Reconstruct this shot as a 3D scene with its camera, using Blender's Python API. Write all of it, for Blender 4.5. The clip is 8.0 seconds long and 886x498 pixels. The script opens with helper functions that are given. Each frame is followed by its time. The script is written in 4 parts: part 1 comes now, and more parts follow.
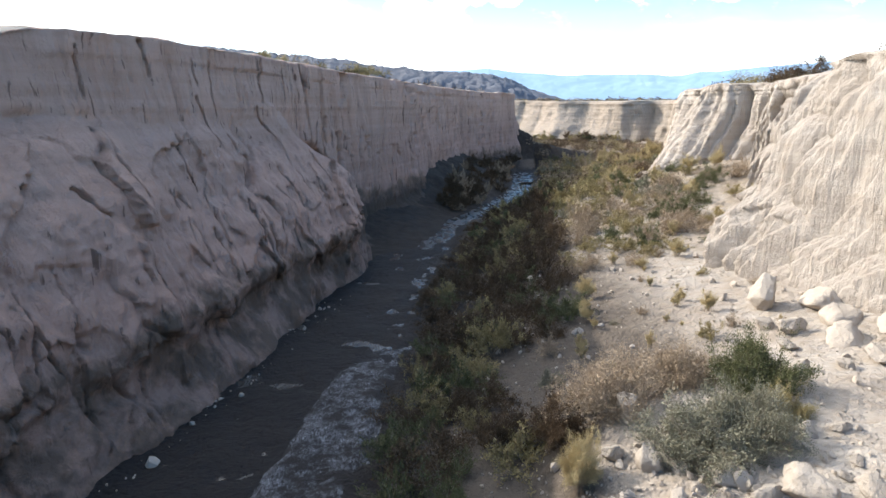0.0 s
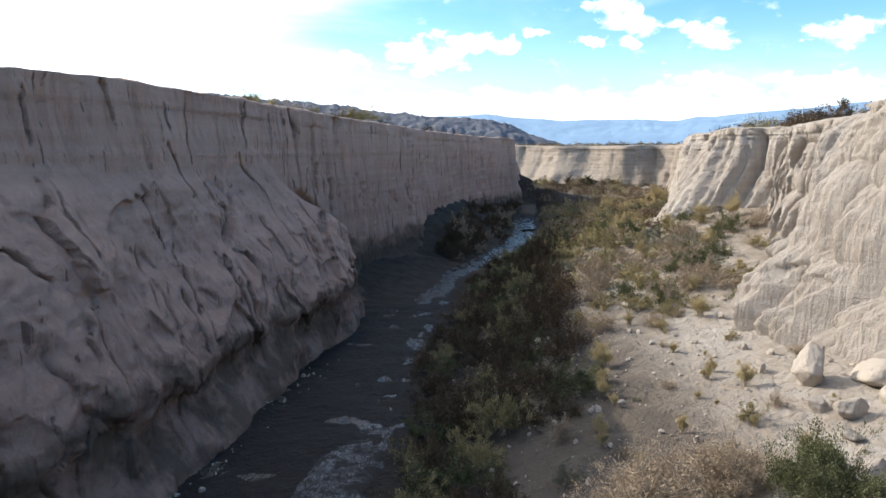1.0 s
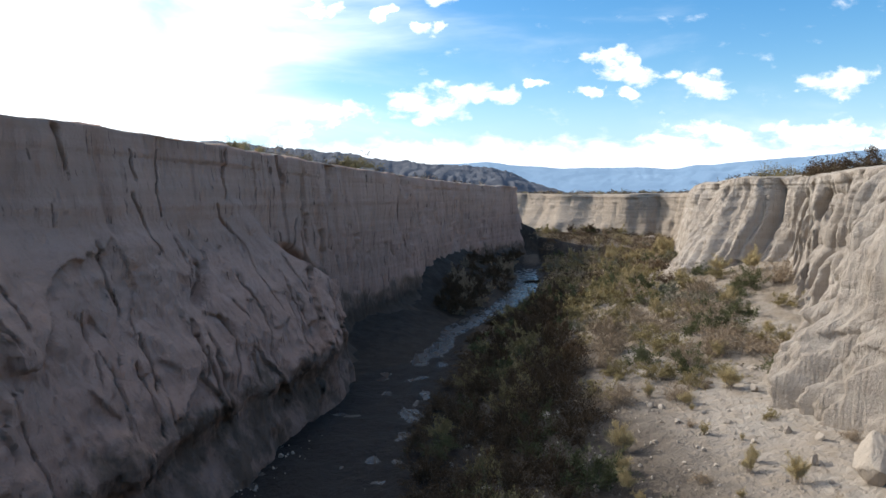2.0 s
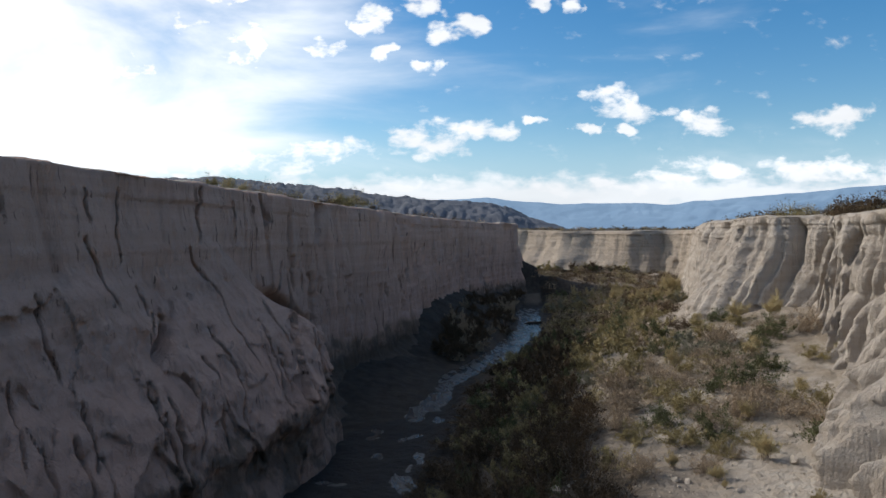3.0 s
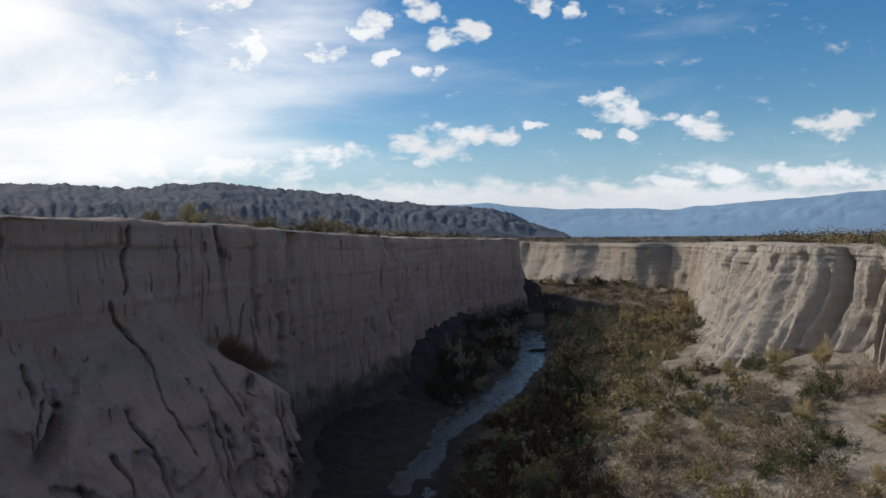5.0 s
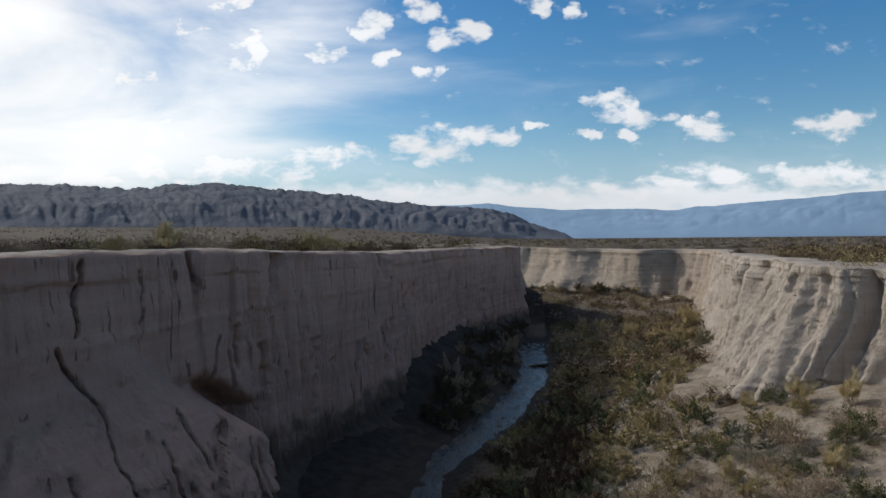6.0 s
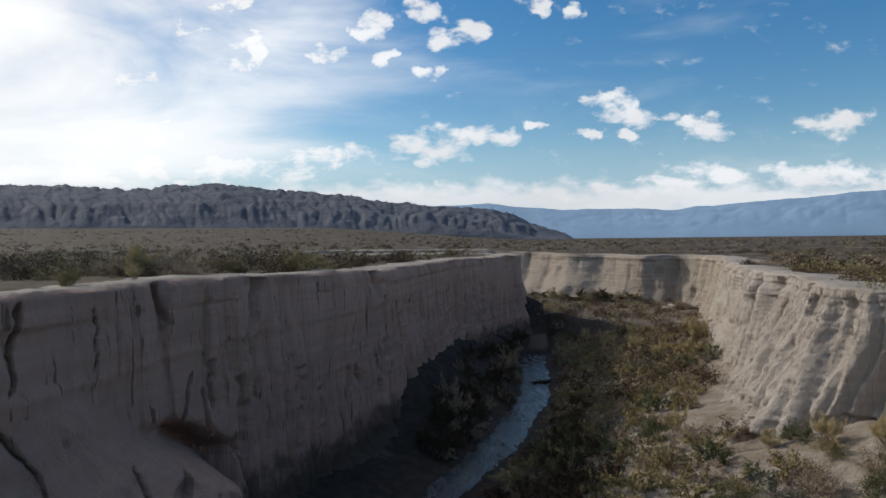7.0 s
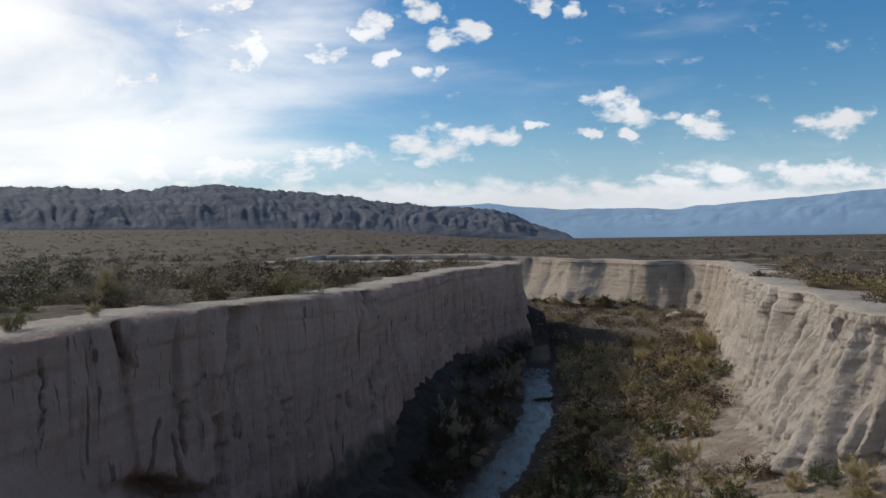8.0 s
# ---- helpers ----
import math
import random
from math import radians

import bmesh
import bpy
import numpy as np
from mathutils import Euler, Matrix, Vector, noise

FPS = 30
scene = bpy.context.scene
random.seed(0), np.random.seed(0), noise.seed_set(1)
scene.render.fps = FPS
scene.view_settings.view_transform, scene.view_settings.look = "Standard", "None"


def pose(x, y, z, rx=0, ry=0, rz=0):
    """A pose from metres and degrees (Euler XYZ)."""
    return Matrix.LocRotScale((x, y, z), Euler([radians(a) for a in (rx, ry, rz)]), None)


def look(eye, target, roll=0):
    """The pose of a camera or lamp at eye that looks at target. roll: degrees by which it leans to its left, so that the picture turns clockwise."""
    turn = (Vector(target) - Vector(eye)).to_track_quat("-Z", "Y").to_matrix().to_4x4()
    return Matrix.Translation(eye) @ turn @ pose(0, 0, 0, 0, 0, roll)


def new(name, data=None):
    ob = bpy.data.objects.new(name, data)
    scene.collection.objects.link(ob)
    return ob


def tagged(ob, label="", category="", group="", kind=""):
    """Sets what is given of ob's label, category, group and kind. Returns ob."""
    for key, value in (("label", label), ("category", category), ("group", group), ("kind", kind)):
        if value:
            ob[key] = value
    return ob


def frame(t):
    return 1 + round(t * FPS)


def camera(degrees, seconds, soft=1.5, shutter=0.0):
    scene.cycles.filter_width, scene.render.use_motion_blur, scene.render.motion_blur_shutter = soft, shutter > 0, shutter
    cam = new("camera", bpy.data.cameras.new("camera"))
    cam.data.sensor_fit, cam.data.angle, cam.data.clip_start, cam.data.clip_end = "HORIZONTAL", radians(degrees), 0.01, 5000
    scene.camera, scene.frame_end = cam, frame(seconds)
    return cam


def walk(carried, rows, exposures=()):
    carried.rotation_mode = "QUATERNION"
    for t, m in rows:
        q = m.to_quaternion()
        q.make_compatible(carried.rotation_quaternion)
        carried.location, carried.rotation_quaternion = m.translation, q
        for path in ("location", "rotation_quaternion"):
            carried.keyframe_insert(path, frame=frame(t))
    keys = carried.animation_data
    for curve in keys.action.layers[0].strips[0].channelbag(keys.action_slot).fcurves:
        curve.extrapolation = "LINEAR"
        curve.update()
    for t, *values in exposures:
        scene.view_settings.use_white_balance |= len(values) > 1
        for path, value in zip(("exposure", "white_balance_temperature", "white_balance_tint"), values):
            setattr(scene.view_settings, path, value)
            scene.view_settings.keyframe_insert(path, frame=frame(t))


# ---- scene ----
cam = camera(66.5, 8.0)
PATH = [
    (0, (-0.212, -0.017, 7.76), (-0.206, 1.939, 7.345), -0.5),
    (0.5, (-0.145, 1.578, 7.784), (-0.14, 3.547, 7.428), -0.6),
    (1, (-0.066, 3.161, 7.819), (-0.06, 5.14, 7.53), -0.6),
    (1.5, (0.033, 4.721, 7.897), (0.038, 6.709, 7.676), -0.5),
    (2, (0.124, 6.277, 7.998), (0.128, 8.271, 7.846), -0.5),
    (3.5, (0.393, 10.655, 8.533), (0.398, 12.655, 8.501), -0.4),
    (4, (0.515, 12.065, 8.832), (0.519, 14.064, 8.8), -0.4),
    (4.5, (0.659, 13.566, 9.301), (0.663, 15.566, 9.268), -0.5),
    (6, (1.052, 17.623, 10.907), (1.054, 19.623, 10.875), -0.5),
    (6.5, (1.189, 18.957, 11.424), (1.189, 20.957, 11.393), -0.5),
    (7, (1.32, 20.296, 11.976), (1.321, 22.296, 11.944), -0.6),
    (7.5, (1.434, 21.592, 12.508), (1.434, 23.592, 12.477), -0.7),
    (8, (1.566, 22.83, 13.057), (1.565, 24.829, 13.025), -0.8),
]
EXPOSURES = [(0, 0.80), (0.5, 0.57), (1, 0.35), (1.5, 0.16), (2, -0.05), (3.5, -0.74), (4.5, -0.85), (6, -0.84), (8, -0.84)]
walk(cam, [(t, look(eye, target, roll)) for t, eye, target, roll in PATH], EXPOSURES)

# ---- sky and sun ----
SUN_AZ, SUN_EL = -64.0, 30.5            # degrees clockwise from +y, and above the horizon


def sun_vector():
    a, e = radians(SUN_AZ), radians(SUN_EL)
    return Vector((math.sin(a) * math.cos(e), math.cos(a) * math.cos(e), math.sin(e)))


sun_data = bpy.data.lights.new("sun", "SUN")
sun_data.energy, sun_data.angle, sun_data.color = 4.3, radians(0.6), (1.0, 0.94, 0.85)
sun = new("sun", sun_data)
sun.matrix_world = look(sun_vector() * 200, (0, 0, 0))

world = bpy.data.worlds.new("sky")
scene.world = world
world.use_nodes = True


class Nodes:
    """Short hand for building node trees."""

    def __init__(self, tree):
        self.tree = tree
        tree.nodes.clear()

    def add(self, kind, **given):
        node = self.tree.nodes.new(kind)
        for key, value in given.items():
            if key == "op":
                node.operation = value
            elif key == "blend":
                node.blend_type = value
        return node

    def put(self, node, socket, value):
        target = node.inputs[socket]
        if isinstance(value, bpy.types.NodeSocket):
            self.tree.links.new(value, target)
        else:
            target.default_value = value

    def math(self, op, a, b=0.0, clamp=False):
        node = self.add("ShaderNodeMath", op=op)
        node.use_clamp = clamp
        self.put(node, 0, a)
        self.put(node, 1, b)
        return node.outputs[0]

    def noise(self, vector, scale, detail=4.0, rough=0.55, warp=0.0):
        node = self.add("ShaderNodeTexNoise")
        self.put(node, "Vector", vector)
        self.put(node, "Scale", scale)
        self.put(node, "Detail", detail)
        self.put(node, "Roughness", rough)
        self.put(node, "Distortion", warp)
        return node.outputs["Fac"]

    def ramp(self, fac, *stops):
        node = self.add("ShaderNodeValToRGB")
        self.put(node, 0, fac)
        while len(node.color_ramp.elements) < len(stops):
            node.color_ramp.elements.new(0.5)
        for e, (at, c) in zip(node.color_ramp.elements, stops):
            e.position = at
            e.color = (c, c, c, 1) if isinstance(c, (int, float)) else (*c, 1)
        return node.outputs[0]

    def mix(self, fac, a, b, blend="MIX"):
        node = self.add("ShaderNodeMix")
        node.data_type, node.blend_type = "RGBA", blend
        self.put(node, 0, fac)
        for k, v in ((6, a), (7, b)):
            self.put(node, k, (*v, 1) if isinstance(v, tuple) and len(v) == 3 else v)
        return node.outputs[2]

    def mapped(self, vector, scale=(1, 1, 1), place=(0, 0, 0)):
        node = self.add("ShaderNodeMapping")
        self.put(node, "Vector", vector)
        self.put(node, "Scale", scale)
        self.put(node, "Location", place)
        return node.outputs[0]

    def step(self, x, low, high):
        node = self.add("ShaderNodeMapRange")
        node.interpolation_type = "SMOOTHSTEP"
        self.put(node, "Value", x)
        self.put(node, "From Min", low)
        self.put(node, "From Max", high)
        return node.outputs[0]


CLOUDS = ((0.25, 0.202, 0.035, 0.014), (0.279, 0.179, 0.065, 0.018), (0.215, 0.15, 0.022, 0.009), (0.274, 0.15, 0.022, 0.009),
              (0.388, 0.157, 0.054, 0.021), (0.586, 0.16, 0.067, 0.024), (-0.015, 0.138, 0.074, 0.028), (0.068, 0.155, 0.05, 0.016),
              (0.143, 0.165, 0.015, 0.008), (-0.174, 0.125, 0.084, 0.023), (-0.4, 0.149, 0.067, 0.025), (-0.334, 0.111, 0.142, 0.018),
              (-0.274, 0.278, 0.048, 0.032), (-0.17, 0.273, 0.037, 0.018), (-0.105, 0.313, 0.033, 0.03), (-0.086, 0.262, 0.017, 0.013),
              (0.009, 0.296, 0.04, 0.023), (0.049, 0.307, 0.03, 0.018), (-0.018, 0.242, 0.035, 0.011), (-0.373, 0.308, 0.032, 0.017),
              (-0.459, 0.244, 0.043, 0.027), (-0.03, 0.336, 0.035, 0.017), (0.136, 0.347, 0.028, 0.013), (-0.315, 0.349, 0.043, 0.013),
              (0.197, 0.326, 0.018, 0.012), (-0.408, 0.179, 0.008, 0.007), (0.369, 0.086, 0.084, 0.028), (0.216, 0.065, 0.142, 0.022),
              (0.568, 0.076, 0.142, 0.03), (-0.017, 0.063, 0.125, 0.015), (-0.443, 0.101, 0.251, 0.027))


def build_sky():
    n = Nodes(world.node_tree)
    sky = n.add("ShaderNodeTexSky")
    sky.sky_type, sky.sun_disc = "NISHITA", False
    sky.sun_elevation, sky.sun_rotation = radians(SUN_EL), radians(SUN_AZ % 360)
    sky.air_density, sky.dust_density, sky.ozone_density = 1.0, 0.6, 1.6
    at = n.add("ShaderNodeTexCoord").outputs["Generated"]
    cut = n.add("ShaderNodeSeparateXYZ")
    n.put(cut, 0, at)
    x, y, z = cut.outputs
    ahead = n.math("MAXIMUM", y, 0.05)
    u, w = n.math("DIVIDE", x, ahead), n.math("DIVIDE", z, ahead)
    flat = n.add("ShaderNodeCombineXYZ")
    n.put(flat, 0, u), n.put(flat, 1, w), n.put(flat, 2, 0.0)
    puff = n.noise(n.mapped(flat.outputs[0], (9, 17, 1)), 2.2, 9.0, 0.58, 0.2)
    wisp = n.noise(n.mapped(at, (1.2, 1.2, 4.0)), 1.7, 7.0, 0.55, 0.4)
    # single fair-weather clouds and the bank over the mountains: bearing, height, half-width, half-height
    torn = n.add("ShaderNodeTexNoise")
    n.put(torn, "Vector", flat.outputs[0]), n.put(torn, "Scale", 26.0), n.put(torn, "Detail", 5.0)
    bend = n.add("ShaderNodeVectorMath", op="MULTIPLY_ADD")
    n.put(bend, 0, torn.outputs["Color"]), n.put(bend, 1, (0.085, 0.05, 0.0)), n.put(bend, 2, flat.outputs[0])
    ragged = n.add("ShaderNodeVectorMath", op="SUBTRACT")
    n.put(ragged, 0, bend.outputs[0]), n.put(ragged, 1, (0.0425, 0.025, 0.0))
    least = None
    for cu, cw, ru, rw in CLOUDS:
        gap = n.add("ShaderNodeVectorMath", op="SUBTRACT")
        n.put(gap, 0, ragged.outputs[0]), n.put(gap, 1, (cu, cw, 0))
        size = n.add("ShaderNodeVectorMath", op="DIVIDE")
        n.put(size, 0, gap.outputs[0]), n.put(size, 1, (ru * 1.12, rw * 1.2, 1))
        far = n.add("ShaderNodeVectorMath", op="DOT_PRODUCT")
        n.put(far, 0, size.outputs[0]), n.put(far, 1, size.outputs[0])
        least = far.outputs["Value"] if least is None else n.math("MINIMUM", least, far.outputs["Value"])
    shape = n.math("SUBTRACT", 1.0, least, clamp=True)
    # a bank of cloud low over the mountains
    bank = n.math("MULTIPLY", n.step(w, 0.105, 0.05), 1.05)
    edge = n.math("ADD", n.math("MULTIPLY", n.math("POWER", shape, 0.6), 0.85), n.math("MULTIPLY", n.math("SUBTRACT", puff, 0.5), 2.7))
    low = n.math("ADD", n.math("MULTIPLY", bank, 0.8), n.math("MULTIPLY", n.math("SUBTRACT", puff, 0.5), 1.7))
    cloud = n.math("MULTIPLY", n.math("MAXIMUM", n.step(edge, 0.30, 0.98), n.math("MULTIPLY", n.step(low, 0.12, 0.75), 0.9)), n.step(w, 0.0, 0.03))
    # thin bright veil towards the sun, with some added overhead, unseen, to fill shade
    dot = n.add("ShaderNodeVectorMath", op="DOT_PRODUCT")
    n.put(dot, 0, at), n.put(dot, 1, sun_vector())
    near_sun = n.step(dot.outputs["Value"], 0.45, 0.98)
    veil = n.math("MULTIPLY", n.step(n.math("ADD", wisp, n.math("ADD", n.math("MULTIPLY", near_sun, 0.55), n.math("MULTIPLY", n.step(z, 0.38, 0.75), 0.10))), 0.50, 0.93), 0.92)
    cover = n.math("MAXIMUM", cloud, veil)
    white = n.mix(near_sun, (11.0, 11.4, 11.9), (15.0, 15.0, 15.0))
    shade = n.mix(n.ramp(wisp, (0.32, 0.78), (0.60, 1.0)), (0, 0, 0), white, "MIX")
    deep = n.add("ShaderNodeHueSaturation")
    n.put(deep, "Saturation", 1.45), n.put(deep, "Value", 1.38), n.put(deep, "Color", sky.outputs[0])
    clear = n.mix(n.math("MULTIPLY", n.step(z, 0.17, 0.0), 0.85), deep.outputs[0], (3.9, 6.2, 8.9))
    total = n.mix(cover, clear, shade)
    back = n.add("ShaderNodeBackground")
    n.put(back, 0, total), n.put(back, 1, 0.14)
    out = n.add("ShaderNodeOutputWorld")
    n.put(out, 0, back.outputs[0])


build_sky()

# ---- materials ----


def material(name, build):
    m = bpy.data.materials.new(name)
    m.use_nodes = True
    n = Nodes(m.node_tree)
    colour, rough, height, amount = build(n)
    p = n.add("ShaderNodeBsdfPrincipled")
    n.put(p, "Base Color", colour if isinstance(colour, bpy.types.NodeSocket) else (*colour, 1))
    n.put(p, "Roughness", rough)
    p.inputs["Specular IOR Level"].default_value = 0.38 if name == "muddy_water" else 0.2
    if height is not None:
        bump = n.add("ShaderNodeBump")
        n.put(bump, "Height", height), n.put(bump, "Strength", 1.0), n.put(bump, "Distance", amount)
        n.put(p, "Normal", bump.outputs[0])
    out = n.add("ShaderNodeOutputMaterial")
    n.put(out, 0, p.outputs[0])
    return m


def object_place(n):
    return n.add("ShaderNodeTexCoord").outputs["Object"]


def height_of(n, at):
    cut = n.add("ShaderNodeSeparateXYZ")
    n.put(cut, 0, at)
    return cut.outputs[2]


def clay(n, pale, dark, damp, slots=0.0, relief=0.22):
    """Weathered silt: level beds, vertical run-off streaks, crumbly grain, damp foot."""
    at = object_place(n)
    z = height_of(n, at)
    broad = n.noise(at, 0.22, 5.0)
    beds = n.noise(n.mapped(at, (0.06, 0.06, 1.9)), 1.0, 6.0, 0.62)
    streak = n.noise(n.mapped(at, (1.9, 1.9, 0.22)), 1.0, 6.0, 0.62, 0.5)
    grain = n.noise(at, 11.0, 6.0, 0.72)
    lump = n.noise(at, 2.6, 8.0, 0.66)
    c = n.mix(n.ramp(broad, (0.35, 0.0), (0.66, 1.0)), pale, tuple(0.86 * v + 0.02 * k for v, k in zip(pale, (1.3, 0.9, 0.6))))
    c = n.mix(n.math("MULTIPLY", n.ramp(beds, (0.42, 0.0), (0.62, 1.0)), 0.35), c, dark)
    c = n.mix(n.math("MULTIPLY", n.ramp(streak, (0.52, 0.0), (0.72, 1.0)), 0.45), c, dark)
    c = n.mix(n.math("MULTIPLY", n.ramp(grain, (0.5, 0.0), (0.7, 1.0)), 0.25), c, dark)
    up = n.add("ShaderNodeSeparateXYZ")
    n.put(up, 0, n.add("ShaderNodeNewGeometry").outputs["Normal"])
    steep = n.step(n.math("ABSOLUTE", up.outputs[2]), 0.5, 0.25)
    # slots: short dark upright streaks on steep faces, in colour only, no depth
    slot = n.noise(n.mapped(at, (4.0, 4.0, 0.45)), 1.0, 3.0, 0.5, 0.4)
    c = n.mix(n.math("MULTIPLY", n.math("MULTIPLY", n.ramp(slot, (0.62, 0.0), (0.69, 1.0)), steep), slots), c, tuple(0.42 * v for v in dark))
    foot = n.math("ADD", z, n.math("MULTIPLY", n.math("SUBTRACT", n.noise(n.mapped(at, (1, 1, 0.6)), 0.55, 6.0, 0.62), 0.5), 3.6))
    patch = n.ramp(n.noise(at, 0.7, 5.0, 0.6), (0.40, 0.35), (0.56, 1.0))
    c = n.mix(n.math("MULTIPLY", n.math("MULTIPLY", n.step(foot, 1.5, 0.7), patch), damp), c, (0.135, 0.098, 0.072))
    cut = n.add("ShaderNodeSeparateXYZ")
    n.put(cut, 0, at)
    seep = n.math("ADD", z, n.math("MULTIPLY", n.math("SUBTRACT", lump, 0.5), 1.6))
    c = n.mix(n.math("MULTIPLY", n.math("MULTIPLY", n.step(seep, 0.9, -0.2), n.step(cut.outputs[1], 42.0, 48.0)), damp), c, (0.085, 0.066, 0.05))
    h = n.math("ADD", n.math("MULTIPLY", grain, 0.45), n.math("ADD", n.math("MULTIPLY", lump, 0.4), n.math("MULTIPLY", streak, 1.4)))
    return c, 0.95, h, relief


def floor_soil(n):
    at = object_place(n)
    z = height_of(n, at)
    broad, lump, grain = n.noise(at, 0.3, 5.0), n.noise(at, 1.7, 6.0, 0.6), n.noise(at, 11.0, 5.0, 0.7)
    c = n.mix(n.ramp(broad, (0.38, 0.0), (0.64, 1.0)), (0.43, 0.38, 0.325), (0.355, 0.305, 0.255))
    c = n.mix(n.math("MULTIPLY", n.ramp(lump, (0.44, 0.0), (0.66, 1.0)), 0.55), c, (0.29, 0.23, 0.165))
    c = n.mix(n.math("MULTIPLY", n.ramp(grain, (0.55, 0.0), (0.75, 1.0)), 0.3), c, (0.2, 0.16, 0.12))
    cut = n.add("ShaderNodeSeparateXYZ")
    n.put(cut, 0, at)
    litter = n.math("MULTIPLY", n.step(n.math("ADD", cut.outputs[1], n.math("MULTIPLY", broad, 14.0)), 38.0, 50.0), n.ramp(n.noise(at, 0.8, 6.0, 0.65), (0.40, 1.0), (0.62, 0.25)))
    c = n.mix(n.math("MULTIPLY", n.math("MULTIPLY", litter, n.step(z, 6.5, 5.0)), 0.8), c, (0.19, 0.145, 0.098))
    wet = n.math("ADD", z, n.math("MULTIPLY", n.math("SUBTRACT", lump, 0.5), 0.7))
    # low ground is damp; this dark also paints the west cliff's floor shade
    c = n.mix(n.math("MULTIPLY", n.step(wet, 0.35, -0.45), 0.88), c, (0.075, 0.058, 0.044))
    c = n.mix(n.step(wet, -1.35, -1.8), c, (0.021, 0.0175, 0.016))
    tread = n.noise(at, 4.2, 5.0, 0.6)
    h = n.math("ADD", n.math("MULTIPLY", grain, 0.3), n.math("ADD", lump, n.math("MULTIPLY", tread, 0.7)))
    return c, n.math("ADD", 0.72, n.math("MULTIPLY", n.step(wet, -1.9, -1.4), 0.23)), h, 0.24


def damp_shade_soil(n):
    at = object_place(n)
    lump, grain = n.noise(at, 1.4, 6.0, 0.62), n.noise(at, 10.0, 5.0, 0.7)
    # damp soil, darkened further so that shade is part of its colour
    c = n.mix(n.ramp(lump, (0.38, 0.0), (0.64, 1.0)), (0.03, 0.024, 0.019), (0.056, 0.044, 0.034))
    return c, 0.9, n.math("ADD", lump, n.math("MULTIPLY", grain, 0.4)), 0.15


def plateau_soil(n):
    at = object_place(n)
    patch, lump, grain = n.noise(at, 0.09, 6.0, 0.6), n.noise(at, 0.9, 6.0, 0.6), n.noise(at, 8.0, 5.0, 0.7)
    c = n.mix(n.ramp(lump, (0.35, 0.0), (0.65, 1.0)), (0.105, 0.078, 0.053), (0.066, 0.049, 0.033))
    tuft = n.noise(at, 0.35, 7.0, 0.72)
    c = n.mix(n.math("MULTIPLY", n.ramp(tuft, (0.46, 0.0), (0.56, 1.0)), 0.8), c, (0.045, 0.033, 0.021))
    c = n.mix(n.math("MULTIPLY", n.ramp(patch, (0.57, 0.0), (0.68, 1.0)), 0.45), c, (0.34, 0.28, 0.21))
    return c, 0.95, n.math("ADD", lump, n.math("MULTIPLY", grain, 0.3)), 0.08


def water_look(n):
    at = object_place(n)
    ripple = n.noise(n.mapped(at, (3.0, 1.2, 1.0)), 2.5, 4.0, 0.6)
    silt = n.noise(at, 0.5, 4.0)
    c = n.mix(n.ramp(silt, (0.4, 0.0), (0.65, 1.0)), (0.032, 0.028, 0.025), (0.055, 0.049, 0.043))
    swell = n.noise(n.mapped(at, (1.2, 0.35, 1.0)), 1.6, 5.0, 0.6, 0.6)
    return c, n.ramp(swell, (0.4, 0.12), (0.62, 0.42)), n.math("ADD", ripple, n.math("MULTIPLY", swell, 2.0)), 0.035


def salt_look(n):
    at = object_place(n)
    crack, lump = n.noise(n.mapped(at, (2.0, 0.7, 1.0)), 5.0, 8.0, 0.75, 1.4), n.noise(at, 1.3, 7.0, 0.7)
    m = n.math("MULTIPLY", n.ramp(crack, (0.42, 0.0), (0.66, 0.8)), n.ramp(lump, (0.44, 0.0), (0.60, 1.0)))
    return n.mix(m, (0.024, 0.0205, 0.0185), (0.33, 0.34, 0.365)), 0.8, crack, 0.05


def hill_look(n):
    at = object_place(n)
    rib, broad = n.noise(n.mapped(at, (0.02, 0.02, 0.004)), 1.0, 8.0, 0.65), n.noise(at, 0.004, 5.0)
    beds = n.noise(n.mapped(at, (0.001, 0.001, 0.05)), 1.0, 4.0, 0.6)
    # rock ribs and beds, tinted blue-grey to carry the distance haze
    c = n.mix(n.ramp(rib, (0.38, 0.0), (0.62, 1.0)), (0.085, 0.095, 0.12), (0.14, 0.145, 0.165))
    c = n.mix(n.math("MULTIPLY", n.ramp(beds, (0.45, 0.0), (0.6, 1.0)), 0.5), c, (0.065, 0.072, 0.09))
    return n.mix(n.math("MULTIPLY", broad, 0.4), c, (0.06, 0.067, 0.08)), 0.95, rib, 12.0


def leaf_look(a, b, tip):
    def build(n):
        info = n.add("ShaderNodeObjectInfo").outputs["Random"]
        isle = n.add("ShaderNodeNewGeometry").outputs["Random Per Island"]
        c = n.mix(isle, a, b)
        c = n.mix(n.math("MULTIPLY", n.ramp(isle, (0.7, 0.0), (1.0, 1.0)), 0.45), c, tip)
        c = n.mix(n.math("MULTIPLY", info, 0.35), c, tuple(0.75 * v for v in b))
        return c, 0.8, None, 0
    return build


def wood_look(a, b):
    def build(n):
        isle = n.add("ShaderNodeNewGeometry").outputs["Random Per Island"]
        return n.mix(isle, a, b), 0.9, None, 0
    return build


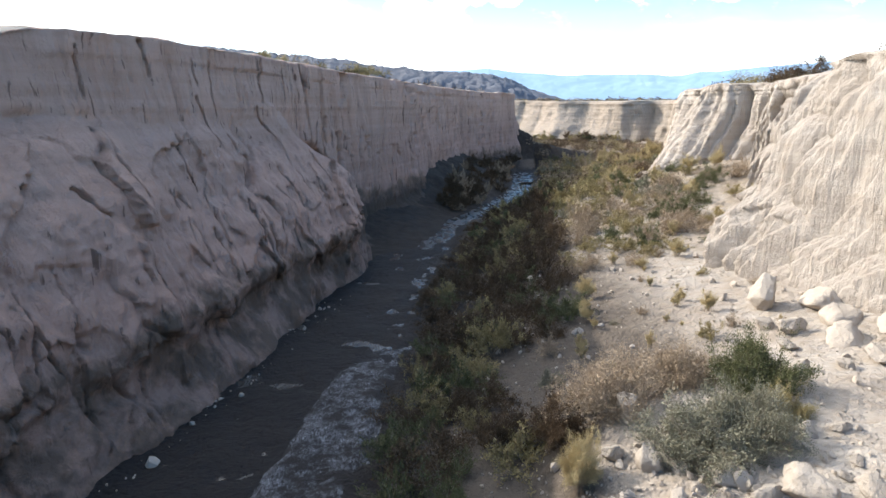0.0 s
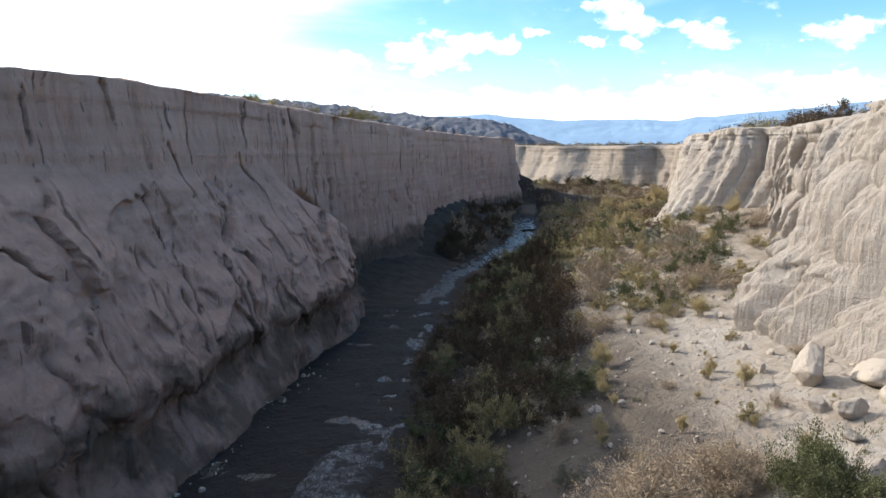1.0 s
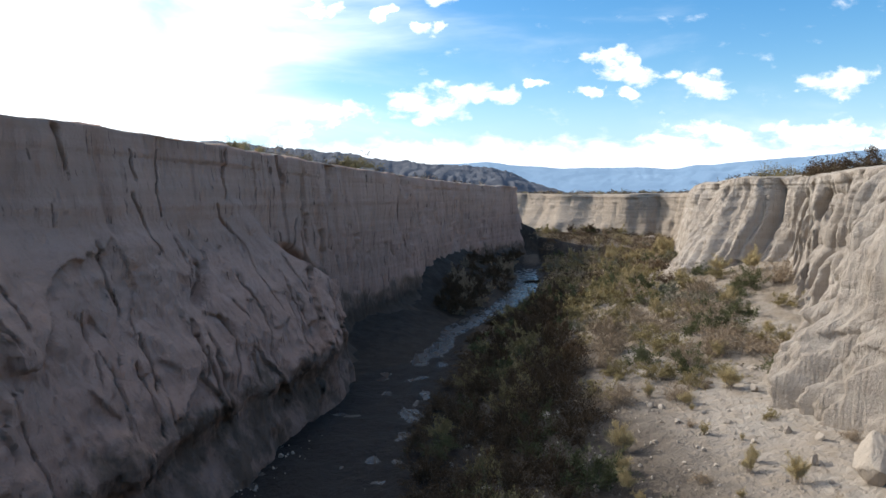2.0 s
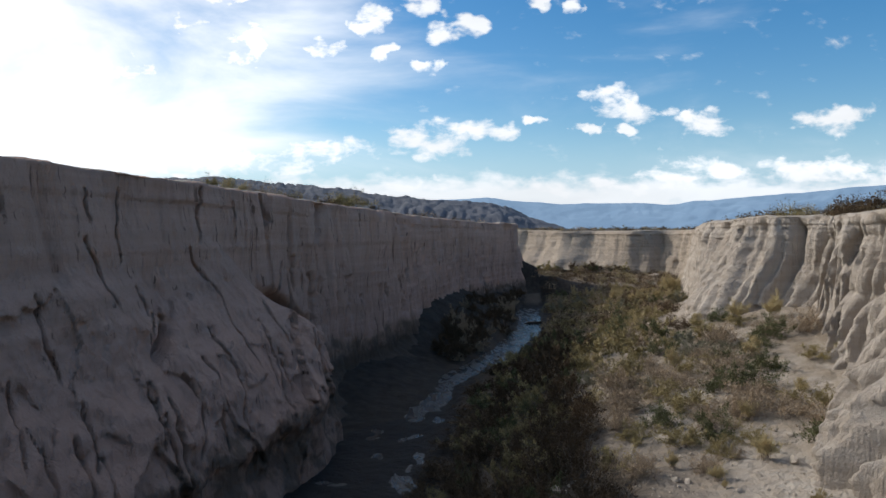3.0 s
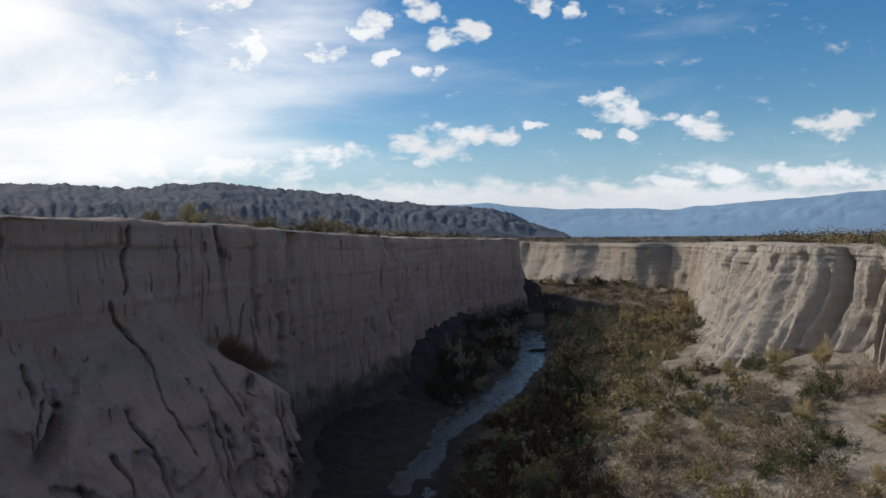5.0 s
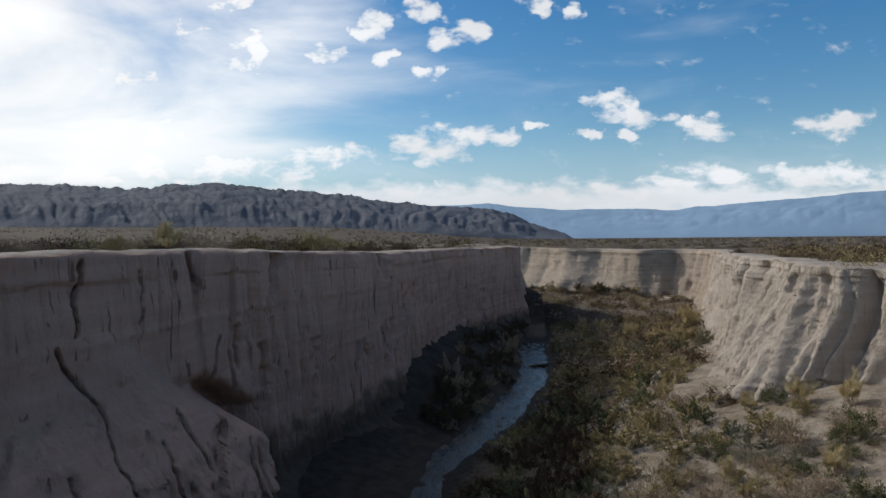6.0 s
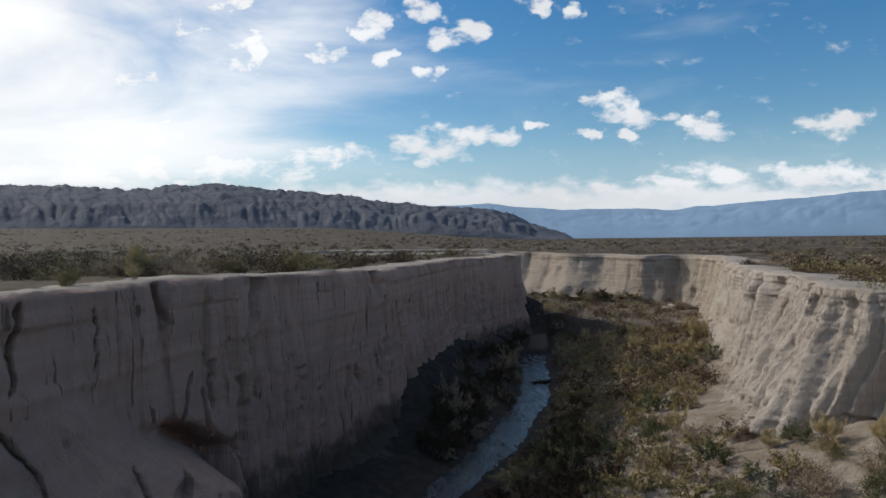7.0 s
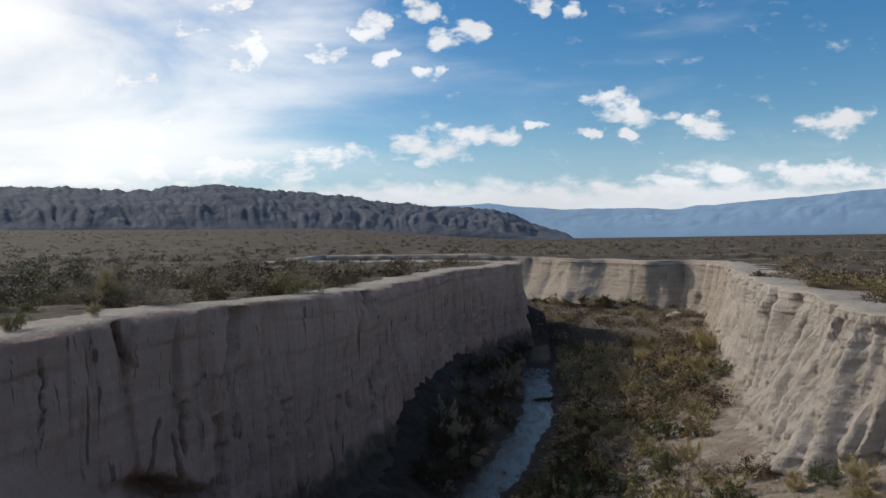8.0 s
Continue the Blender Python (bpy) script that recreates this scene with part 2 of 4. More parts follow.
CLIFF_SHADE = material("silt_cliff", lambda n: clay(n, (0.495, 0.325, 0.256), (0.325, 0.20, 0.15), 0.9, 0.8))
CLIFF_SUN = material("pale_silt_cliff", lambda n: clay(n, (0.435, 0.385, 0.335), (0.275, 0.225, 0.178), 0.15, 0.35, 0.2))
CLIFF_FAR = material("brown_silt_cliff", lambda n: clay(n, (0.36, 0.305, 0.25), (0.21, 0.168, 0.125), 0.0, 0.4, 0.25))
FLOOR = material("canyon_floor_soil", floor_soil)
BANK = material("damp_shade_bank_soil", lambda n: damp_shade_soil(n))
PLATEAU = material("plateau_soil", plateau_soil)
WATER = material("muddy_water", water_look)
SALT = material("salt_crust", salt_look)
HILL = material("hazy_badland_hill", hill_look)
ROCK = material("silt_boulder", lambda n: clay(n, (0.46, 0.40, 0.335), (0.36, 0.30, 0.24), 0.0, 0.0, 0.1))
LEAF = {
    "green": material("green_leaf", leaf_look((0.075, 0.082, 0.034), (0.125, 0.13, 0.06), (0.20, 0.19, 0.095))),
    "grey": material("grey_green_leaf", leaf_look((0.165, 0.158, 0.108), (0.25, 0.235, 0.165), (0.36, 0.325, 0.23))),
    "brown": material("dry_twig_leaf", leaf_look((0.28, 0.208, 0.14), (0.39, 0.30, 0.205), (0.48, 0.39, 0.27))),
    "olive": material("olive_leaf", leaf_look((0.215, 0.17, 0.075), (0.315, 0.255, 0.12), (0.42, 0.35, 0.19))),
    "straw": material("straw_leaf", leaf_look((0.38, 0.30, 0.145), (0.52, 0.42, 0.23), (0.62, 0.53, 0.32))),
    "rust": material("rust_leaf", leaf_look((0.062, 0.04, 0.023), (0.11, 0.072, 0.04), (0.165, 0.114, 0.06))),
}
WOOD = material("grey_twig", wood_look((0.15, 0.115, 0.085), (0.26, 0.21, 0.165)))

# ---- noise and curves ----
_rng = np.random.default_rng(7)
_perm = np.concatenate([_rng.permutation(256)] * 2)
_grad = _rng.normal(size=(256, 3))
_grad /= np.linalg.norm(_grad, axis=1)[:, None]


def perlin(x, y, z):
    x, y, z = np.broadcast_arrays(np.asarray(x, float), np.asarray(y, float), np.asarray(z, float))
    xi, yi, zi = np.floor(x).astype(int), np.floor(y).astype(int), np.floor(z).astype(int)
    xf, yf, zf = x - xi, y - yi, z - zi
    fade = [t * t * t * (t * (t * 6 - 15) + 10) for t in (xf, yf, zf)]
    total = 0.0
    for i in (0, 1):
        for j in (0, 1):
            for k in (0, 1):
                g = _grad[_perm[_perm[_perm[(xi + i) & 255] + ((yi + j) & 255)] + ((zi + k) & 255)]]
                d = g[..., 0] * (xf - i) + g[..., 1] * (yf - j) + g[..., 2] * (zf - k)
                total = total + d * (fade[0] if i else 1 - fade[0]) * (fade[1] if j else 1 - fade[1]) * (fade[2] if k else 1 - fade[2])
    return total * 1.5


def fbm(x, y, z, octaves=4, gain=0.5):
    total, amp = 0.0, 1.0
    for o in range(octaves):
        total = total + amp * perlin(x * 2 ** o + 17 * o, y * 2 ** o, z * 2 ** o - 9 * o)
        amp *= gain
    return total


def ridges(x, y, z, octaves=3, gain=0.5):
    """Rounded ribs with sharp gullies between, about -1 in a gully to 0.6 on a rib."""
    total, amp = 0.0, 1.0
    for o in range(octaves):
        total = total + amp * (np.minimum(np.abs(perlin(x * 2 ** o + 31 * o, y * 2 ** o, z * 2 ** o)) * 2.6, 1.0) - 0.6)
        amp *= gain
    return total


def cells(a, b, seed):
    """Cell pattern in two directions: a random number for each cell and the distance to its edge."""
    a, b = np.broadcast_arrays(np.asarray(a, float), np.asarray(b, float))
    ai, bi = np.floor(a).astype(int), np.floor(b).astype(int)
    best, second, pick = np.full(a.shape, 9.0), np.full(a.shape, 9.0), np.zeros(a.shape)
    for i in (-1, 0, 1):
        for j in (-1, 0, 1):
            h = _perm[_perm[(ai + i + seed) & 255] + ((bi + j) & 255)]
            px, py = ai + i + 0.1 + 0.8 * _grad[h, 0] ** 2, bi + j + 0.1 + 0.8 * np.abs(_grad[h, 1])
            d = np.hypot(a - px, b - py)
            near = d < best
            second = np.where(near, best, np.minimum(second, d))
            pick = np.where(near, _grad[h, 2], pick)
            best = np.where(near, d, best)
    return pick, second - best


def smooth(x, a, b):
    t = np.clip((np.asarray(x, float) - a) / (b - a), 0, 1)
    return t * t * (3 - 2 * t)


def spline(points, n):
    """n places along a smooth curve through the points, at even steps of its index."""
    p = np.array(points, float)
    p = np.vstack([2 * p[0] - p[1], p, 2 * p[-1] - p[-2]])
    t = np.linspace(0, len(points) - 1, n)
    i = np.minimum(t.astype(int), len(points) - 2)
    f = (t - i)[:, None]
    a, b, c, d = p[i], p[i + 1], p[i + 2], p[i + 3]
    return 0.5 * (2 * b + (c - a) * f + (2 * a - 5 * b + 4 * c - d) * f ** 2 + (3 * b - a - 3 * c + d) * f ** 3)


def grid_mesh(name, co, materials, pick=None):
    """A mesh from an array of places, rows by columns."""
    r, c = co.shape[:2]
    idx = np.arange(r * c).reshape(r, c)
    quads = np.stack([idx[:-1, :-1], idx[:-1, 1:], idx[1:, 1:], idx[1:, :-1]], -1).reshape(-1, 4)
    me = bpy.data.meshes.new(name)
    me.vertices.add(r * c)
    me.vertices.foreach_set("co", co.reshape(-1).astype(np.float32))
    me.loops.add(quads.size)
    me.loops.foreach_set("vertex_index", quads.reshape(-1).astype(np.int32))
    me.polygons.add(len(quads))
    me.polygons.foreach_set("loop_start", np.arange(0, quads.size, 4, dtype=np.int32))
    me.polygons.foreach_set("use_smooth", np.ones(len(quads), bool))
    for m in materials:
        me.materials.append(m)
    if pick is not None:
        me.polygons.foreach_set("material_index", pick.reshape(-1).astype(np.int32))
    me.update(calc_edges=True)
    return me


# ---- plan of the canyon ----
# rim and foot of each wall, station by station: x, y, z
WEST_RIM = [(-21, -45, 11.0), (-18, -15, 11.0), (-15.5, 5, 10.4), (-14.9, 18.5, 9.6), (-13.4, 24, 10.5), (-11.6, 31, 10.6), (-10.2, 38, 10.55), (-9.2, 45, 10.45),
            (-7.6, 51.5, 10.3), (-5.6, 57, 10.1), (-3.5, 63.8, 9.9), (-0.9, 75, 9.8), (2.6, 90, 9.7), (7.0, 102, 9.6), (11.3, 111, 9.5), (11.8, 116.5, 9.5), (9.5, 123, 9.4), (-2, 131, 9.4), (-25, 136, 9.4)]
WEST_FOOT = [(-14, -45, -2), (-12, -15, -2), (-10.6, 5, -2), (-9.5, 15, -2), (-8.0, 21, -2), (-7.0, 27, -2), (-5.6, 34, -2), (-4.3, 40, -2),
             (-3.9, 51.5, -2), (-1.4, 57.5, -2), (0.4, 64, -1.4), (2.4, 75, -1.0), (5.5, 89, -0.9), (9.6, 100, -0.8), (13.2, 108.5, -0.6), (16.0, 117.5, 0.0), (13, 127, 0.3), (-2, 139, 0.5), (-25, 144, 0.8)]
EAST_RIM = [(26, -45, 10.2), (23, -15, 10.2), (20, 5, 10.0), (16.4, 19, 9.7), (15.9, 27.8, 9.4), (19.0, 34.0, 9.2), (21.6, 44.8, 9.05), (23.8, 50.5, 9.1), (21.6, 53.8, 9.2),
            (22.6, 59, 9.2), (25.2, 67, 9.15), (26.2, 74, 9.1), (30.0, 86, 9.0), (36.5, 105, 8.8)]
EAST_FOOT = [(18, -45, 1.2), (16.5, -15, 1.2), (15.5, 5, 1.4), (13.3, 24, 0.8), (12.0, 29.4, 0.6), (15.4, 34.2, 1.3), (19.0, 43, 2.2), (22.0, 49.8, 2.6), (16.6, 52.2, 2.1),
             (17.4, 58.5, 1.7), (21.0, 67, 1.3), (23.6, 74, 1.0), (28.4, 87, 0.6), (35.0, 106, 0.3)]
FAR_RIM = [(36.5, 105, 8.8), (38.6, 110, 8.7), (42.6, 120, 8.5), (46.4, 131, 8.4), (47.0, 144.6, 8.3), (38.6, 146, 8.3), (34.0, 155, 8.4), (27.5, 158, 8.6), (22, 167, 8.9), (10, 172, 9.2), (-25, 176, 9.5)]
FAR_FOOT = [(35.0, 106, 0.3), (36.6, 111, 0.3), (40.0, 121, 0.3), (44.0, 131, 0.4), (44.8, 142.2, 0.5), (37.4, 143.4, 0.6), (30.5, 149, 0.8), (24.0, 152, 1.2), (18, 160, 1.2), (8, 165, 1.0), (-25, 170, 1.0)]
STREAM_RIGHT = [(-3.4, -45), (-3.0, 0), (-2.6, 15), (-2.2, 24), (-1.9, 32), (-1.2, 39.5), (-0.2, 46), (0.4, 50), (1.6, 55), (3.6, 60), (6.2, 65.3), (8.4, 72.4), (10.4, 79), (12.0, 90), (12.9, 97), (14.4, 105), (15.2, 111)]


def by_y(points, k=0):
    p = spline([q for q in points if q[1] < 112], 200)
    o = np.argsort(p[:, 1])
    return lambda y: np.interp(y, p[o, 1], p[o, k])


bank_line = by_y(STREAM_RIGHT)


def stream_right(y):
    """The right edge of the water, with small bays."""
    return bank_line(y) + 0.22 * perlin(np.asarray(y, float) * 0.21, 1.1, 0.3) + 0.14 * perlin(np.asarray(y, float) * 0.8, 4.1, 0.3)


west_foot = by_y(WEST_FOOT)
east_foot, east_foot_z = by_y([q for q in EAST_FOOT if q[1] not in (49.8, 43)] + [(39, 120, 0.3)]), by_y(EAST_FOOT, 2)
west_rim = by_y(WEST_RIM)


def stream_left(y):
    """The left edge of the water; the stream narrows beyond the slumped buttress."""
    wide = np.maximum(stream_right(y) - west_foot(y) + 0.5, 1.0)
    return stream_right(y) - np.where(y < 44, wide, np.interp(y, [44, 47, 51, 55, 59, 66, 80, 96, 110], [4.2, 1.6, 1.0, 1.2, 2.0, 2.5, 2.3, 2.6, 2.3]) + 0.35 * perlin(np.asarray(y, float) * 0.3, 8.1, 0.7) + 0.2 * perlin(np.asarray(y, float) * 1.1, 2.1, 0.7))


def floor_height(x, y):
    right = stream_right(y)
    f = np.clip((x - right) / np.maximum(east_foot(y) - right, 4), 0, 1.25)
    z = -2.0 + (east_foot_z(y) + 2.0) * np.power(f, 0.9)
    z = z - 0.35 * np.exp(-((x - right - 3.5) / 2.5) ** 2) * smooth(y, 16, 22) * smooth(y, 60, 45)
    z = z + 0.75 * smooth(x, 1.6, 3.6) * smooth(y, 20, 15.5) * smooth(x, 12, 8)
    bank = np.clip(stream_left(y) - x, 0, 9)
    bed = -1.955 + (0.02 + 0.11 * smooth(y, 46, 54)) * fbm(x * 0.9, y * 0.3, 2, 4) - 0.17 * smooth(y, 43, 53) + 1.3 * smooth(y, 99, 106)
    z = np.where(x < right, bed + (0.25 + 0.28 * smooth(y, 61, 72) * smooth(y, 112, 92)) * bank * smooth(y, 44, 56), z)
    z = z + 0.10 * fbm(x * 0.5, y * 0.5, 0, 4) + 0.16 * fbm(x * 0.9, y * 0.45, 8, 4) * np.exp(-((x - right - 0.4) / 1.2) ** 2) + 0.09 * fbm(x * 1.6, y * 1.6, 3, 3) * smooth(x, right, right + 1.5) - 0.05 * np.clip(0.3 - np.abs(perlin(x * 1.1, y * 1.1, 6)), 0, 1)
    along = np.clip((x - 11.5) / 14.0, 0, 1)
    crest = 5.0 * np.power(1 - along, 1.3) * smooth(x, 8, 11.5) * np.exp(-((y - 113.5 - 0.15 * (x - 12)) / 2.4) ** 2)
    z = z + crest * (1 + 0.2 * fbm(x * 0.4, y * 0.4, 9, 3)) * smooth(x, 27, 24)
    z = z + (0.16 * fbm(x * 0.8, y * 0.8, 11, 4) + 0.22 * np.maximum(fbm(x * 0.55, y * 0.55, 13, 2), 0)) * smooth(x, 2.5, 4) * smooth(y, 21, 13)
    past = smooth(y, 108, 122)
    return z * (1 - past) + past * (crest - 0.15 + 0.25 * fbm(x * 0.2, y * 0.2, 5, 4))


def plateau_height(x, y):
    # unseen west dip near y 18 is added to pull the floor's shadow edge in
    base = np.where(x < 12, np.interp(y, [-50, 12, 15, 20.5, 23.5, 30, 50, 64, 110, 200], [10.6, 10.2, 9.8, 9.75, 10.42, 10.55, 10.35, 9.9, 9.55, 9.3]),
                    np.interp(y, [-50, 5, 20, 36, 45, 54, 75, 105, 150, 200], [10.2, 10.0, 9.65, 9.2, 9.05, 9.2, 9.1, 8.8, 8.3, 8.9]))
    return base + 0.12 * fbm(x * 0.25, y * 0.25, 1, 4) * np.exp(-np.maximum(np.hypot(x, y) - 200, 0) / 300)


def plain_rise(x, y):
    """The plain climbs as a gravel fan towards the hills and sinks slowly elsewhere."""
    far = np.hypot(x, y)
    fan = smooth(x / np.maximum(y, 1.0), 0.16, -0.22) * smooth(y, 0, 200)
    return 0.0195 * np.maximum(far - 120, 0) * fan * smooth(far, 100, 500) - 6.0 * smooth(far, 300, 3000) * (1 - fan)


# ---- ground: one sheet, plateau and canyon floor, out to the horizon ----
def steps(parts):
    out = []
    for a, b, d in parts:
        out.append(np.arange(a, b, d))
    return np.concatenate(out)


def spread(start, end, first, ratio):
    out, at, d = [], start, first
    while at < end:
        out.append(at)
        d *= ratio
        at += d
    return np.array(out + [end])


def inside_and_distance(x, y, ring):
    """Whether places lie in a closed ring, and how far they are from its line."""
    inside = np.zeros(x.shape, bool)
    near = np.full(x.shape, 1e9)
    for (ax, ay), (bx, by) in zip(ring, np.roll(ring, -1, axis=0)):
        cross = (ay > y) != (by > y)
        if by != ay:
            inside ^= cross & (x < (bx - ax) * (y - ay) / (by - ay) + ax)
        l2 = max((bx - ax) ** 2 + (by - ay) ** 2, 1e-9)
        t = np.clip(((x - ax) * (bx - ax) + (y - ay) * (by - ay)) / l2, 0, 1)
        near = np.minimum(near, (x - ax - t * (bx - ax)) ** 2 + (y - ay - t * (by - ay)) ** 2)
    return inside, np.sqrt(near)


RING = np.vstack([spline(WEST_RIM, 80)[:, :2], spline(FAR_RIM, 50)[::-1, :2], spline(EAST_RIM, 60)[::-1, :2]])


def build_ground():
    xs = np.concatenate([-spread(24, 4400, 0.6, 1.13)[::-1], steps([(-23.6, 30, 0.28), (30, 50, 0.5)]), spread(50, 4400, 0.6, 1.13)])
    ys = np.concatenate([-spread(46, 3000, 1.0, 1.2)[::-1], steps([(-45, 4, 0.9), (4, 62, 0.26), (62, 115, 0.5), (115, 180, 0.8)]), spread(180, 4400, 1.0, 1.12)])
    x, y = np.meshgrid(xs, ys)
    near = (x > -70) & (x < 90) & (y > -60) & (y < 220)
    inside, gap = np.zeros(x.shape, bool), np.full(x.shape, 50.0)
    inside[near], gap[near] = inside_and_distance(x[near], y[near], RING)
    signed = np.where(inside, -gap, gap)
    low = signed < 1.3
    z = np.where(low, np.where(inside | (gap < 1.5), floor_height(x, y), 0), plateau_height(x, y))
    z = z + plain_rise(x, y)
    co = np.stack([x, y, z], -1)
    pick = (low[:-1, :-1] & low[1:, 1:]).astype(int)
    # bank soil left of the water; it also paints the corner ridge's shade
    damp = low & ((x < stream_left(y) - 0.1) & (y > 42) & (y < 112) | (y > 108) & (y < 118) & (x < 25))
    bare = (~low) & (gap < 3.4 + 3.2 * fbm(x * 0.16, y * 0.16, 7.0, 3)) & near
    pick = np.where(bare[:-1, :-1], 1, pick)
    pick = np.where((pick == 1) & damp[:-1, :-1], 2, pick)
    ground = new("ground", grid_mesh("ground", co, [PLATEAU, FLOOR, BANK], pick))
    tagged(ground, "pale silty desert ground, canyon floor and flat plateau", "ground", kind="structure")


build_ground()

# ---- cliffs ----


def cliff(name, rim, foot, profile, carve, mat, label, step_near=0.10, rows=110, cap=4.6):
    r, f = spline(rim, 1200), spline(foot, 1200)
    mid = (r + f) / 2
    length = np.concatenate([[0], np.cumsum(np.linalg.norm(np.diff(mid[:, :2], axis=0), axis=1))])
    away = np.hypot(mid[:, 0] - 1, np.maximum(np.maximum(mid[:, 1] - 20, -mid[:, 1]), 0) + 8)
    density = 1 / np.clip(step_near * away / 22, step_near, 0.6)
    count = np.concatenate([[0], np.cumsum((density[1:] + density[:-1]) / 2 * np.diff(length))])
    n = int(count[-1])
    at = np.interp(np.linspace(0, count[-1], n), count, length)
    pick = lambda p: np.stack([np.interp(at, length, p[:, k]) for k in range(3)], -1)[:, None, :]
    r, f = pick(r), pick(f)
    s = at[:, None]
    v = np.linspace(0, 1, rows)[None, :]
    w = profile(s, v, r, f)
    out = f - r
    out[..., 2] = 0
    out = out / np.maximum(np.linalg.norm(out, axis=-1, keepdims=True), 1e-6)
    bottom = f[..., 2:] - 0.7
    co = r + (f - r) * w[..., None]
    co[..., 2] = (bottom + (r[..., 2:] - bottom) * v[..., None])[..., 0]
    d, lift = carve(s, v, co, r, f)
    co = co + out * d[..., None]
    co[..., 2] += lift
    # the lip turns back over the plateau
    lip = []
    for back, z in ((0.10, 0.05), (0.30, 0.09), (0.7, 0.10), (1.4, 0.08), (2.8, 0.03), (cap, -0.5)):
        p = r - out * back
        p[..., 2] = plateau_height(p[..., 0], p[..., 1]) + z + 0.03 * fbm(p[..., 0], p[..., 1], 2, 3)
        p = p + out * (0.30 * fbm(s * 0.7, 1.7, 0.0, 4) * max(1 - back / 0.9, 0))[..., None]
        lip.append(p)
    co[:, -1, :2] = lip[0][:, 0, :2] + 0.12 * out[:, 0, :2]
    co[:, -1, 2] = lip[0][:, 0, 2] - 0.06
    co = np.concatenate([co] + lip, axis=1)
    pick = np.zeros((co.shape[0] - 1, co.shape[1] - 1), int)
    pick[:, rows:] = 1
    ob = new(name, grid_mesh(name, co, [mat, FLOOR], pick))
    tagged(ob, label, "cliff", kind="structure")
    return ob


def slope_length(co):
    """Distance down the face from the rim, over ledges and drops."""
    run = np.cumsum(np.linalg.norm(np.diff(co, axis=1), axis=-1), axis=1)
    run = np.concatenate([np.zeros_like(run[:, :1]), run], axis=1)
    return run[:, -1:] - run


def slump_mask(y, v):
    return smooth(y, -2, 10) * smooth(y + 22 * np.maximum(v - 0.45, 0) + 0.5 * perlin(v * 9, 3.0, y * 0.1), 47.6, 46.5)


def shoulder_of(y):
    return 0.76 + 0.06 * perlin(y * 0.16, 3.3, 0)


def west_profile(s, v, r, f):
    y = r[..., 1]
    slump = slump_mask(y, v)
    shoulder = shoulder_of(y)
    plain = 0.05 * smooth(v, 1, 0.85) + 0.27 * np.power(1 - v, 2.0) + 0.66 * smooth(v, 0.17, 0.0)
    bend = smooth(y, 109, 113)
    plain = plain * (1 - bend) + bend * (0.12 * (1 - v) + 0.88 * np.power(1 - v, 2.0))
    above = 0.10 * smooth(v, 1, shoulder)
    fan = np.clip((shoulder - v) / (shoulder - 0.27), 0, 1)
    fan = np.sqrt(fan ** 2 + 0.012) - 0.11
    below = above + 0.80 * np.power(np.clip(fan / 0.9, 0, 1), 0.50 + 0.38 * smooth(y, 22, 29) - 0.18 * smooth(y, 37, 43))
    lip = 0.035 * perlin(y * 0.5, 8.8, 0)
    below = below - 0.05 * smooth(v + lip, 0.26, 0.20) + (0.18 - 0.12 * smooth(y, 30, 38)) * smooth(v, 0.2, 0.03)
    return plain * (1 - slump) + below * slump


# open cracks of the shaded wall: width, depth, then places along each (station, height on the face)
WEST_CRACKS = [(0.10, 0.50, (37.2, 0.79), (38.4, 0.66), (38.3, 0.55), (39.0, 0.44)), (0.09, 0.40, (28.8, 0.70), (28.7, 0.62), (29.3, 0.52)), (0.10, 0.45, (24.6, 0.73), (24.2, 0.67), (24.6, 0.57)),
               (0.11, 0.5, (34.2, 0.47), (34.6, 0.41), (34.5, 0.35), (33.8, 0.29)), (0.08, 0.35, (31.3, 0.82), (32.0, 0.66)), (0.10, 0.45, (46.8, 0.72), (45.8, 0.57)), (0.12, 0.5, (27.4, 0.55), (26.9, 0.43)),
               (0.13, 0.45, (31.4, 0.94), (31.6, 0.86)), (0.09, 0.45, (33.2, 0.95), (32.8, 0.76)), (0.17, 0.55, (38.3, 0.98), (38.0, 0.81)), (0.25, 0.6, (44.8, 1.0), (45.4, 0.89)),
               (0.85, 1.0, (52.4, 1.02), (51.8, 0.92), (51.0, 0.80)), (0.3, 0.5, (51.0, 0.79), (51.7, 0.57)), (0.10, 0.45, (24.6, 0.95), (24.5, 0.82)), (0.12, 0.4, (33.6, 0.69), (33.6, 0.62))]
WEST_CRACKS += [(0.08, 0.35, (34.2, 0.64), (33.4, 0.58)), (0.08, 0.4, (23.5, 0.66), (23.7, 0.61), (23.9, 0.55)), (0.09, 0.4, (22.1, 0.63), (22.9, 0.54)), (0.09, 0.4, (36.5, 0.56), (37.3, 0.43)),
                (0.09, 0.4, (54.7, 0.47), (54.4, 0.32)), (0.8, 0.9, (64.4, 1.02), (64.0, 0.86)), (0.2, 0.5, (60.6, 0.54), (61.4, 0.46)), (0.1, 0.4, (42.0, 0.60), (42.8, 0.46)),
                (0.1, 0.4, (40.6, 0.55), (41.0, 0.42), (40.6, 0.34)), (0.1, 0.45, (28.0, 0.98), (28.2, 0.88)), (0.08, 0.3, (41.5, 0.95), (41.3, 0.80)), (0.08, 0.35, (47.6, 0.66), (47.9, 0.52))]
_slot = np.random.default_rng(31)
